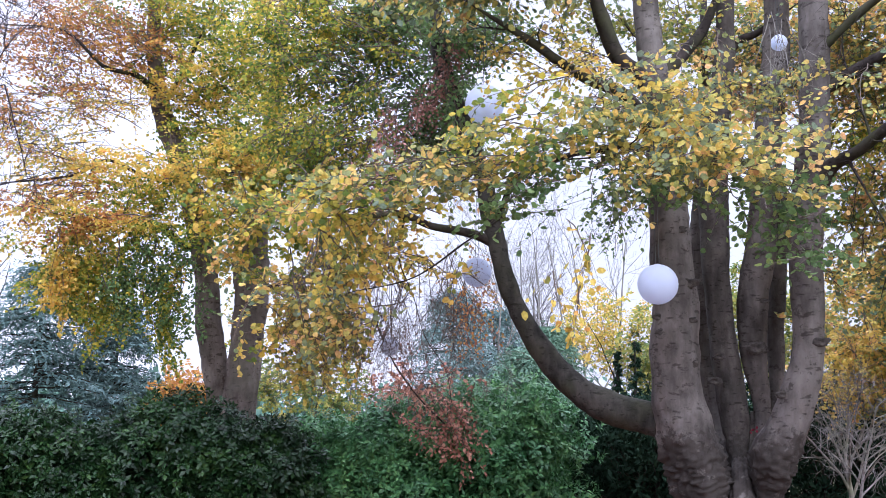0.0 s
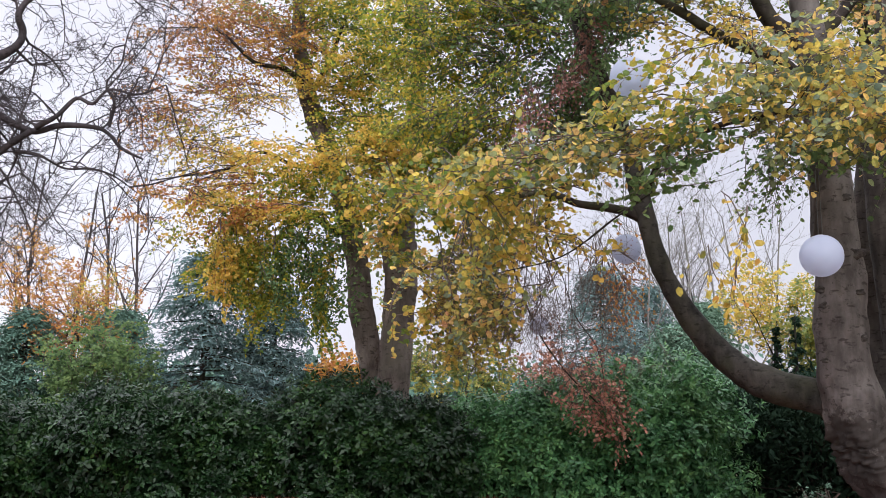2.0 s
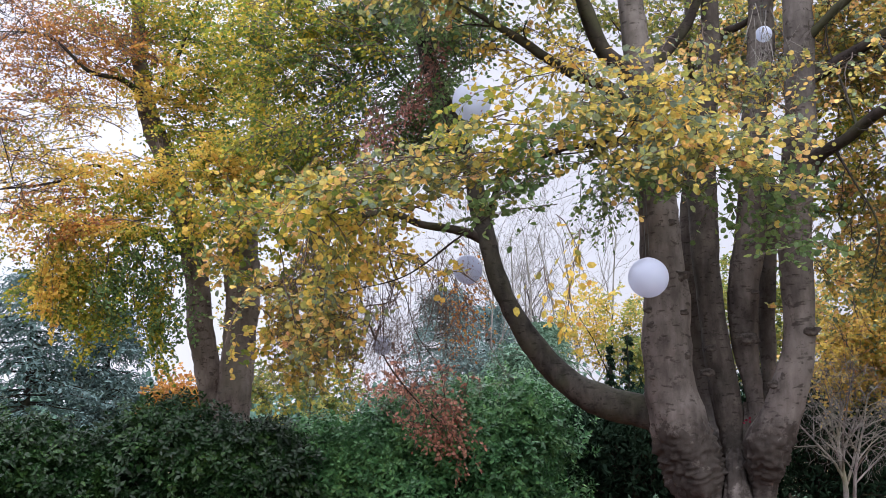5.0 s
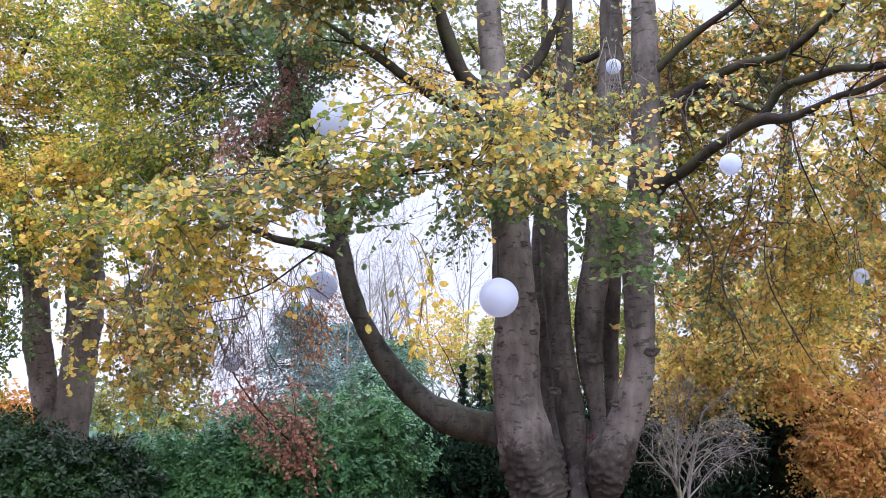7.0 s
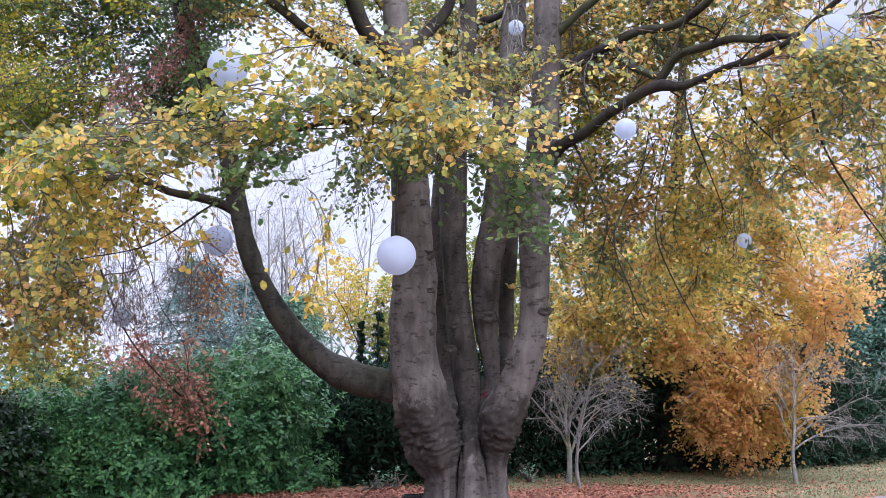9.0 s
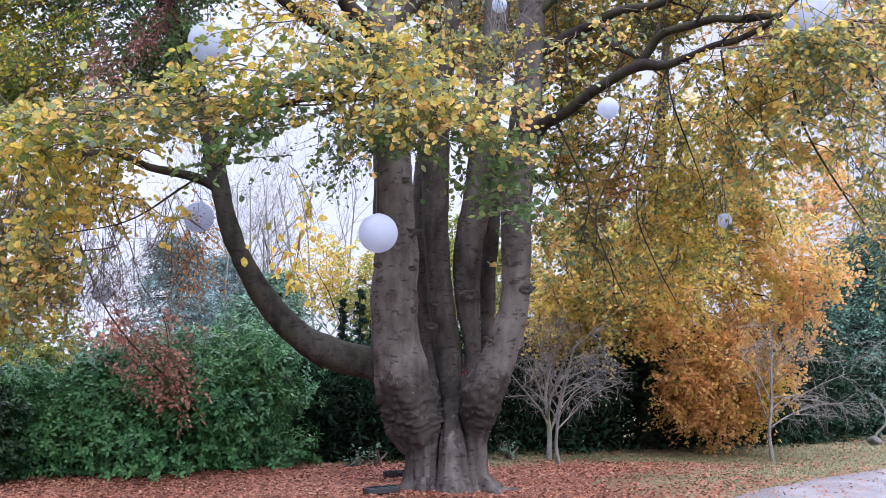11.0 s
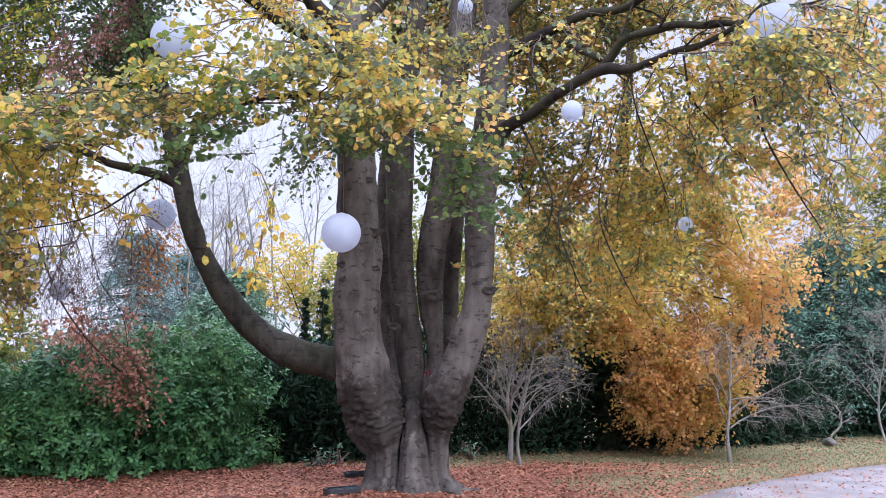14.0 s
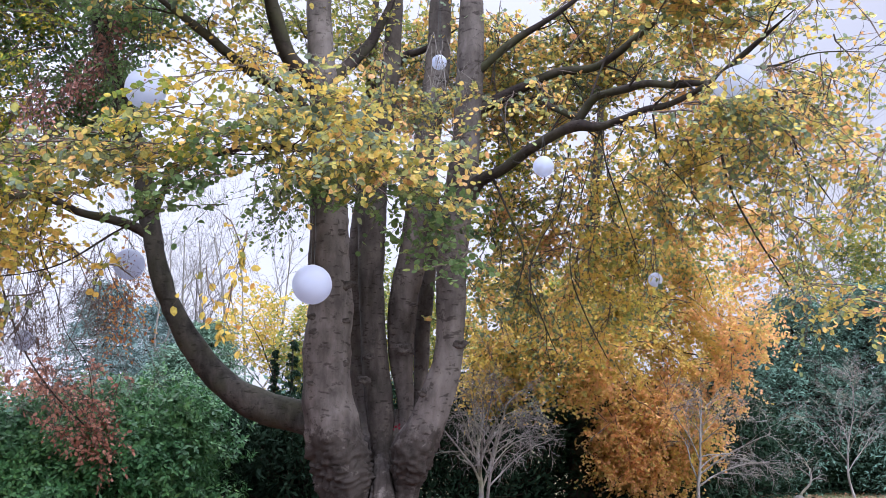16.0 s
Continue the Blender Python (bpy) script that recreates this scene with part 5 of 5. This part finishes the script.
kw = dict(leaf_len=.064, twig_len=.6, twigs=15, leaves=12, droop=.15, width=1.1, flat=.45, scatter=.6, kite=True, bristle=True, level=.4)
THIN = {**kw, "leaf_len": .056, "leaves": 7, "twigs": 12, "bristle": False, "level": .7, "droop": .2}
# thin russet sprays towards the bare tree
for k, (c, h, n) in enumerate([((-24.3, 21.4, 16.2), (1.1, .9, .7), 22), ((-21.6, 22.6, 16.4), (1.2, .9, .7), 24), ((-26.6, 20.4, 16.0), (.7, .7, 1.0), 12), ((-25.2, 17.4, 16.0), (1.0, .8, .8), 16), ((-27.0, 14.6, 15.8), (.6, .6, .9), 8)]):
    add("russet", c, h, n, TOP, 430 + k, **THIN)
add("gold", (-22.2, 17.2, 16.0), (1.1, .8, .8), 15, TOP, 436, **THIN)
add("autumn", (-24.0, 14.0, 15.8), (1.1, .8, .6), 14, TOP, 437, **THIN)
add("copper", (-20.8, 20.8, 16.4), (1.0, .8, .5), 9, TOP, 401, **kw)
add("lime", (-22.4, 7.4, 15.6), (1.0, .7, .7), 18, (-19, 11, 16), 414, **kw)
add("lime", (-17, 23.8, 16.6), (1.8, 1.2, 1.0), 40, TOP, 402, **kw)
add("sunny", (-16.2, 19.2, 16.0), (.9, .8, .6), 14, TOP, 415, **kw)
add("lime", (-14.5, 17.5, 16.2), (1.1, 1.2, 1.3), 28, TOP, 403, **kw)
add("yellowgreen", (-12, 22, 16.2), (1.6, 1.2, 1.3), 50, TOP, 404, **kw)
add("sunny", (-21.5, 13.4, 15.8), (1.6, 1.2, .5), 16, TOP, 405, **kw)
add("russet", (-25, 10.4, 15.4), (1.2, .9, .45), 11, TOP, 406, **kw)
add("sunny", (-22.6, 10.8, 15.4), (1.2, .9, .45), 12, TOP, 416, **kw)
add("lime", (-18.5, 10.6, 15.6), (1.7, 1.2, .9), 25, TOP, 407, **kw)
add("sunny", (-17.2, 13.0, 15.4), (1.0, .8, .5), 12, TOP, 417, **kw)
add("lime", (-13.5, 12.5, 15.4), (1.4, 1.0, 1.2), 25, TOP, 408, **kw)
add("sunny", (-13.2, 14.6, 14.8), (1.2, .8, .5), 12, TOP, 418, **kw)
add("yellowgreen", (-10.5, 16.0, 15.2), (1.0, 1.0, 1.2), 44, TOP, 409, **kw)
kw["droop"] = .35
add("lime", (-20.0, 7.2, 15.4), (.8, .6, .9), 13, (-18, 12, 16), 410, hang=.6, **kw)
add("green", (-16.9, 6.0, 15.6), (.35, .5, .8), 14, (-16, 11, 16), 411, hang=.8, **kw)
for k, (c, pal) in enumerate([((-20.9, 4.9, 15.2), "lime"), ((-19.0, 5.9, 15.2), "green"), ((-16.6, 3.9, 15.2), "lime"), ((-22.6, 6.2, 15.2), "sunny")]):
    add(pal, c, (.22, .4, .6), 8, (c[0] + .5, c[1] + 6, 15.8), 440 + k, hang=1.0, **{**kw, "twig_len": .4})
add("yellowgreen", (-8.6, 5.0, 18.0), (1.6, 1.0, 1.4), 8, (-11, 12, 17), 412, hang=.4, **kw)
kw["droop"] = .15
for k, (c, h) in enumerate([((-14, 30, 17), (3.2, 2.6, 1.8)), ((-21, 27, 17), (2.4, 2.4, 1.6))]):
    add("olive", c, h, 16, TOP, 420 + k, reach=1.8, twigs=14, twig_len=.9, leaves=14, leaf_len=.065, kite=True, bristle=True)
leafy_parts(second, crowns)

# ---- the orange beech at the back of the lawn ----
orange = thing("orange_beech", "low-hanging beech with bright orange leaves on dark trunk", "tree")
mesh_object("stem", *limb_mesh([(*polar(a, e, d), r) for a, e, d, r in [(29.0, -5.6, 17.2, .28), (29.0, -3, 17.2, .2), (29.3, 2, 17.2, .17), (30, 10, 17, .14), (31, 20, 17, .06)]], 12, .12, .1, 51), DARK_BARK, orange, smooth=True)
for k, s in enumerate([[(29.2, 1, 17.2, .05), (32, 4, 17.4, .03), (36, 3.5, 17.2, .01)], [(29.6, 5, 17.1, .05), (33, 9.0, 17.2, .028), (38, 9, 17, .01)], [(29.4, 3, 17.1, .07), (27, 6.5, 16.6, .04), (24, 6.5, 16.2, .015)]]):
    mesh_object("limb", *limb_mesh([(*polar(a, e, d), r) for a, e, d, r in s], 8, .12, .14, 55 + k), DARK_BARK, orange, smooth=True)
crowns = {}
TOP = (30, 9, 17)
kw.update(leaf_len=.066, leaves=11, twigs=14, twig_len=.55, droop=.3, scatter=.9, hang=.3, reach=.8, level=1.0)
LOW = (31, 4, 17.2)
add("fall", (36.2, 9.6, 16.5), (.9, .8, 1.0), 24, TOP, 501, **kw)
add("orange", (38.0, 4.8, 17.0), (.75, .7, .8), 24, TOP, 502, **kw)
add("amber", (34.6, 4.0, 17.1), (1.1, .8, 1.2), 38, TOP, 503, **kw)
add("amber", (33.8, -1.8, 16.4), (.75, .6, .7), 24, LOW, 504, **kw)
add("orange", (32.6, -1.2, 16.1), (.75, .6, .95), 28, LOW, 505, **kw)
add("amber", (30.2, 3.0, 15.6), (.75, .7, .7), 18, LOW, 506, **kw)
add("fall", (32.0, 8.5, 16.6), (1.2, .8, 1.2), 36, TOP, 507, **kw)
add("fall", (30.0, 5.6, 15.4), (1.0, .7, .9), 24, TOP, 508, **kw)
add("fall", (26.6, 2.6, 15.3), (.9, .6, .7), 20, (27, 6, 17), 509, **kw)
add("orange", (31.4, -2.0, 16.2), (.5, .5, .6), 14, LOW, 510, **kw)
add("amber", (35.0, 14.0, 16.6), (1.4, .8, .7), 17, TOP, 511, **kw)
add("fall", (25.2, 7.0, 15.4), (.9, .6, 1.0), 26, (27, 8, 17), 512, **kw)
add("amber", (24.2, 2.4, 15.4), (.6, .5, .8), 26, (27, 6, 17), 513, **kw)
add("amber", (26.8, 2.6, 15.6), (.8, .5, .5), 14, (28, 3, 17.2), 515, **kw)
add("yellowgreen", (27.6, 5.0, 16.8), (.8, .5, 1.2), 22, (28, 8, 17), 514, **kw)
add("orange", (31.8, -2.0, 16.3), (.7, .5, .7), 18, LOW, 516, **kw)
add("orange", (35.6, -.2, 16.6), (.8, .6, .9), 34, LOW, 517, **kw)
add("amber", (25.8, 2.8, 15.9), (.8, .5, .5), 10, (28, 3, 17.2), 518, **kw)
add("fall", (24.6, 3.0, 15.9), (.8, .5, .8), 20, (27, 6, 17), 519, **kw)
add("amber", (33.2, 5.8, 17.4), (1.6, .5, 1.6), 44, TOP, 520, **kw)
add("amber", (29.0, 5.4, 17.6), (1.6, .5, 1.1), 36, TOP, 521, **kw)
add("orange", (32.8, -3.9, 16.4), (.6, .4, .4), 14, LOW, 522, **kw)
add("orange", (28.6, 2.4, 15.3), (.7, .4, .7), 12, LOW, 523, **kw)
add("orange", (34.3, -2.9, 16.4), (.6, .4, .5), 14, LOW, 524, **kw)
leafy_parts(orange, crowns)

# ---- rust-brown spray that hangs before the hedge ----
spray = thing("copper_beech_spray", "hanging copper beech branch with withered rust-brown leaves", "branch")
crowns = {}
mesh_object("branch", *limb_mesh([(*polar(a, e, d), r) for a, e, d, r in [(-5.4, 9.5, 12.9, .016), (-4.6, 6.6, 13, .014), (-3.3, 3.4, 13, .012), (-1.6, 1.0, 13.1, .01), (0, -.6, 13.2, .008), (1.2, -1.9, 13.2, .004)]], 7, .08, .2, 66), DARK_BARK, spray, smooth=True)
add("rust", (1.0, -1.9, 13.2), (.4, .3, .34), 10, (-1.4, 1.2, 13.1), 601, droop=.3, leaves=9, leaf_len=.07, twigs=9, radius=.004, reach=.9)
add("rust", (-.2, -.3, 13.2), (.4, .3, .3), 6, (-2.4, 2.0, 13.1), 605, droop=.3, leaves=7, leaf_len=.062, twigs=8, radius=.004, reach=.8)
add("rust", (-1.8, 1.6, 13.3), (.4, .4, .4), 4, (-4, 6, 13), 602, hang=.2, droop=.4, leaves=4, leaf_len=.05, twigs=8, radius=.004)
add("maroon", (-3.2, 3.4, 13.4), (.6, .4, .7), 8, (-4.8, 8, 13), 604, hang=.3, droop=.4, leaves=2, leaf_len=.045, twigs=9, radius=.005)
add("russet", (2.0, 5.6, 14.4), (.3, .4, .6), 9, (1, 12, 13), 603, hang=.5, droop=.5, leaves=7, leaf_len=.058, twigs=9, radius=.004)
leafy_parts(spray, crowns)


# ---- bare trees ----
def bare_tree(name, label, az, d, height, radius, seed, bark, lean=(0, 0, 1), group="", **kw):
    ob = thing(name, label, "tree", group)
    x, y, _ = polar(az, 0, d)
    mesh_object("trunk", *branching((x, y, ground_z(x, y) - .05), lean, height, radius, seed, **kw), bark, ob, smooth=True)
    return ob


def sapling(label, line, seed, count=14, reach=.8, low=.25, rise=1.0, lift=-.5, levels=4, lean=0.0):
    """A young leafless tree: a thin stem whose branches rise, arch out and end in fine drooping twigs."""
    ob = thing("sapling", label, "tree", "bare saplings")
    mesh_object("stem", *limb_mesh(line, 8, .06, .12, seed), PALE_BARK, ob, smooth=True)
    p = smooth_line(line, .02)
    g = rng_of(seed)
    for k in range(count):
        f = low + (1 - low) * (k + .5) / count
        q = p[min(len(p) - 1, int(f * len(p)))]
        a = k * 2.4 + g.uniform(-.5, .5)
        out = (math.cos(a) + lean, math.sin(a) * .8, rise * g.uniform(.6, 1.3))
        mesh_object("branch", *branching(q[:3], out, reach * (1.2 - .65 * f) * g.uniform(.75, 1.2), max(.006, q[3] * .6), seed + k, levels=levels, forks=(3, 4), spread=.6, bend=.26, lift=lift, shrink=.6, first=.25, thin=.003), PALE_BARK, ob, smooth=True)
    return ob


def grounded(az, d, *rest):
    """A stem's line from metres to the side and up, and radii, standing at a place."""
    x, y, _ = polar(az, 0, d)
    r = np.array([math.cos(radians(az)), -math.sin(radians(az))])
    return [(x + r[0] * s, y + r[1] * s, ground_z(x, y) - .03 + z, rad) for s, z, rad in rest]


sapling("small bare pale-barked tree on the lawn edge", grounded(23.1, 15.2, (0, 0, .05), (.02, .5, .038), (-.03, 1.0, .028), (.04, 1.5, .016), (.06, 2.0, .005)), 701, 16, 1.6, .2, 1.9, -.35)
sapling("thin bare sapling leaning beside another", grounded(23.75, 14.2, (0, 0, .03), (-.04, .4, .026), (.03, .9, .02), (.16, 1.4, .011), (.24, 1.8, .004)), 731, 14, 1.05, .3, 1.3, -.55, lean=.35)
sapling("bare pale sapling with arching fine twigs on the lawn", grounded(35.9, 15.7, (0, 0, .04), (-.03, .45, .03), (.02, .9, .022), (.04, 1.4, .013), (.08, 1.9, .004)), 703, 15, 1.3, .25, 1.1, -.5, lean=.6)
sapling("bare young tree with upright pale twigs", grounded(44.1, 19.7, (0, 0, .026), (-.1, .5, .02), (-.06, 1.1, .015), (.05, 1.6, .009), (.1, 2.2, .003)), 704, 10, 1.2, .22, 1.2, -.15)
sapling("tiny crooked bare sapling beside a stone", grounded(41.4, 18.8, (0, 0, .024), (-.03, .17, .022), (.13, .36, .019), (.16, .57, .015), (.05, .82, .006)), 705, 7, .34, .5, .8, -.2, 3)
bm = bmesh.new()
bmesh.ops.create_icosphere(bm, subdivisions=3, radius=.12)
for v in bm.verts:
    v.co *= 1 + .35 * noise.noise(v.co * 9)
    v.co.z *= .75
x, y, _ = polar(41.25, 0, 18.6)
stone = part("stone", bm, STONE, None)
stone.location = (x, y, ground_z(x, y) + .06)
tagged(stone, "rough dark stone at the foot of the sapling", "stone")


gnarled = thing("bare_tree", "gnarled leafless tree with crooked dark branches", "tree")
mesh_object("trunk", *limb_mesh([(*polar(a, e, d), r) for a, e, d, r in ((-44, -6, 13, .3), (-43.5, 5, 13, .19), (-42.5, 15, 13, .165), (-41.5, 26, 13, .115), (-40, 38, 13, .043))], 12, .15, .12, 720), BARE_BARK, gnarled, smooth=True)


def crooked_limb(k, *rows):
    """A limb of the leafless tree, set with crooked twigs."""
    line = [(*polar(a, e, d), r) for a, e, d, r in rows]
    p = smooth_line(line, .1)
    ob = mesh_object("limb", *limb_mesh(line, 9, .05, .3, 720 + k, .12), BARE_BARK, gnarled, smooth=True)
    g = rng_of(720 + k)
    bits = []
    for j in range(2, len(p), 2):
        t = unit(p[j, :3] - p[j - 1, :3])
        out = unit(t * .5 + unit(g.normal(0, 1, 3)) * .9 - np.array([0, 0, .1]))
        bits.append(branching(p[j, :3], out, g.uniform(.7, 1.5), max(.011, p[j, 3] * .4), 720 + k * 50 + j, levels=4, forks=(2, 3), spread=1.0, bend=.62, lift=-.1, shrink=.68, thin=.005))
    if bits:
        tagged(mesh_object("twig_work", *joined(bits), BARE_BARK, ob), kind="stuff")


crooked_limb(0, (-41.8, 14.1, 12.9, .085), (-39.4, 15.2, 12.8, .078), (-37.8, 16.5, 12.8, .071), (-36.6, 17.7, 12.8, .063), (-35, 18.8, 12.7, .056), (-34.6, 19.7, 12.7, .049), (-34.9, 20.6, 12.6, .042), (-34.3, 21.6, 12.6, .034), (-33, 22, 12.5, .027),
     (-31.6, 23, 12.5, .02))
crooked_limb(1, (-41.8, 14.7, 12.8, .075), (-39.2, 15.6, 12.7, .067), (-37.7, 15.4, 12.7, .059), (-35.9, 15.2, 12.6, .051), (-33.8, 14.4, 12.6, .043), (-32.2, 14.9, 12.5, .036), (-30, 14.9, 12.5, .028), (-28.8, 13.9, 12.4, .02), (-27.6, 13.4, 12.4, .012))
crooked_limb(2, (-40.6, 10.6, 12.9, .06), (-38.5, 11.6, 12.8, .055), (-37.4, 12.3, 12.7, .05), (-36.1, 12.4, 12.7, .045), (-35, 13.4, 12.6, .04), (-33.8, 14.4, 12.5, .035))
crooked_limb(3, (-41.8, 22.7, 12.8, .06), (-39.2, 22.2, 12.7, .053), (-37.5, 22, 12.7, .046), (-36.1, 21.9, 12.6, .039), (-34.6, 22.4, 12.6, .033), (-32.5, 23, 12.5, .026), (-30.8, 23, 12.4, .019), (-29.1, 22.4, 12.4, .012))
crooked_limb(4, (-33.6, 14.6, 12.5, .035), (-32.5, 15.4, 12.4, .031), (-31.5, 16.5, 12.4, .026), (-30.6, 16.3, 12.3, .021), (-29.7, 17.2, 12.2, .017), (-28.1, 17.1, 12.1, .013), (-26.5, 17.8, 12.1, .008))
crooked_limb(5, (-34.5, 13.2, 12.6, .025), (-33.3, 13.1, 12.5, .021), (-31.9, 12.5, 12.4, .018), (-30.5, 12.6, 12.3, .014), (-29.2, 12.3, 12.3, .011), (-27.8, 11.4, 12.2, .007))
crooked_limb(6, (-37.7, 15.2, 12.7, .03), (-36.8, 16.9, 12.5, .02), (-36.1, 17.6, 12.4, .01))
crooked_limb(7, (-29.6, 15.1, 12.4, .02), (-29.4, 16.5, 12.3, .017), (-29.9, 17.5, 12.2, .013), (-29.1, 18.8, 12.1, .01), (-29, 19.8, 12, .007))
crooked_limb(8, (-40.5, 8.8, 12.9, .045), (-38, 9.3, 12.8, .036), (-36.4, 10.2, 12.7, .026), (-35.2, 11.4, 12.6, .017), (-34.2, 12, 12.5, .008))
for k, az in enumerate((-34.5, -32.5, -31, -29, -27.5, 3.2, 5.8, 6.8, 39, 41, 42.5, 44, 46)):
    bare_tree("birch", "slender leafless birch in the distance", az, 34 + (k * 7) % 9, 6.0 + (k * 3) % 4 * .5 + 3.5 * (k > 7) + 2.6 * (k < 5), .09, 740 + k, PALE_BARK if k > 7 else BARE_BARK, (.03 * math.sin(k), 0, 1), "far birches", levels=4, spread=.55, lift=.3, forks=(5, 6), shrink=.52, first=.2)


# pale bark here stands in for the haze over these far birches
for k, az in enumerate((3.6, 4.4, 5.3, 6.3, 7.2, 8.1, 9.0, 10.2)):
    bare_tree("birch", "fine-twigged haze-pale birch far beyond the hedge", az, 30 + (k * 5) % 7, 6.6 + (k * 3) % 4 * .5, .05, 760 + k, PALE_BARK, (.03 * math.sin(k), 0, 1), "far birches", levels=5, spread=.6, lift=.3, forks=(3, 4), shrink=.58, first=.25, thin=.005)


# ---- shrubs and woods farther off ----
def far_tree(label, az, d, base, half, palette, seed, count=60, leaf=.11, hang=0.0):
    """A leafy tree or tall bush farther off."""
    ob = thing("autumn_tree", label, "tree")
    x, y, _ = polar(az, 0, d)
    mesh_object("trunk", *branching((x, y, -.05), (0, 0, 1), base * .8, .07, seed, levels=4, forks=(3, 4), lift=.2), DARK_BARK, ob, smooth=True)
    el = math.degrees(math.atan2(base - EYE, d))
    w, l = mass((az, el, d), half, count, (az, el - 6, d), seed + 1, reach=.9, twig_len=.6, leaf_len=leaf, hang=hang, kite=True, bristle=count > 40)
    tagged(mesh_object("twig_work", *w, TWIG_BARK, ob), kind="stuff")
    tagged(mesh_object("crown", *l, LEAF[palette], ob), kind="stuff")
    return ob


far_tree("orange-red shrub glowing behind the hedge", -15.4, 22, 1.8, (.7, .7, .8), "copper", 801)
far_tree("yellow-leaved tree beyond the hedge", 10.5, 27, 4.1, (1.9, 1.4, 1.2), "autumn", 802, 46, .09)
far_tree("yellow-green tree beyond the hedge", 13.5, 26, 3.4, (1.6, 1.2, 1.3), "olive", 803, 80)
far_tree("young birch with thin orange leaves", -32.0, 26, 4.4, (1.4, 1.0, 1.9), "copper", 804, 40, .075, -2.0)
far_tree("young tree with thin yellow leaves", -29.2, 26, 3.6, (.8, 1.0, 1.4), "autumn", 805, 26, .07, -1.5)
far_tree("olive-green bush beyond the hedge", -29.4, 21, 2.3, (1.3, .9, .9), "green", 812, 60, .09)
far_tree("young tree with thin rusty leaves", -30.6, 25, 3.6, (1.9, 1.0, 1.7), "russet", 813, 44, .075, -1.5)
far_tree("red-leaved bush behind the hedge", -2.2, 24, 2.3, (1.2, 1.0, .9), "rust", 806, 10)
far_tree("brown thicket behind the hedge", -7.5, 24, 2.2, (2.2, 1.0, 1.0), "olive", 807, 40)
far_tree("pale orange tree behind the lawn", 38.8, 27, 6.0, (1.4, 1.2, 1.6), "orange", 808, 30)
far_tree("yellow tree behind the stems", 19.0, 27, 4.4, (2.6, 1.4, 2.4), "olive", 809, 130)
far_tree("pale yellow-green tree behind the lawn", 44.8, 30, 6.0, (2.2, 1.4, 2.4), "olive", 810, 60)
far_tree("thin pale tree at the lawn's far edge", 49.0, 30, 5.6, (2.2, 1.4, 2.2), "olive", 811, 60)


def woods():
    """Low far thicket that closes the distance."""
    g = rng_of(900)
    pieces = []
    for az in np.arange(-60, 66, 1.6):
        d = g.uniform(42, 55)
        c = polar(az + g.uniform(-1, 1), 0, d)
        h = g.uniform(2.0, 4.2)
        n = 420
        pos = c + g.normal(0, 1, (n, 3)) * np.array([1.3, 1.3, 0]) + np.array([0, 0, 1]) * (g.beta(1.3, 2.0, (n, 1)) * h - EYE)
        pieces.append(leaf_blades(pos, g.normal(0, 1, (n, 3)), g.normal(0, 1, (n, 3)), g.uniform(.25, .55, n), 1.0, True))
    return joined(pieces)


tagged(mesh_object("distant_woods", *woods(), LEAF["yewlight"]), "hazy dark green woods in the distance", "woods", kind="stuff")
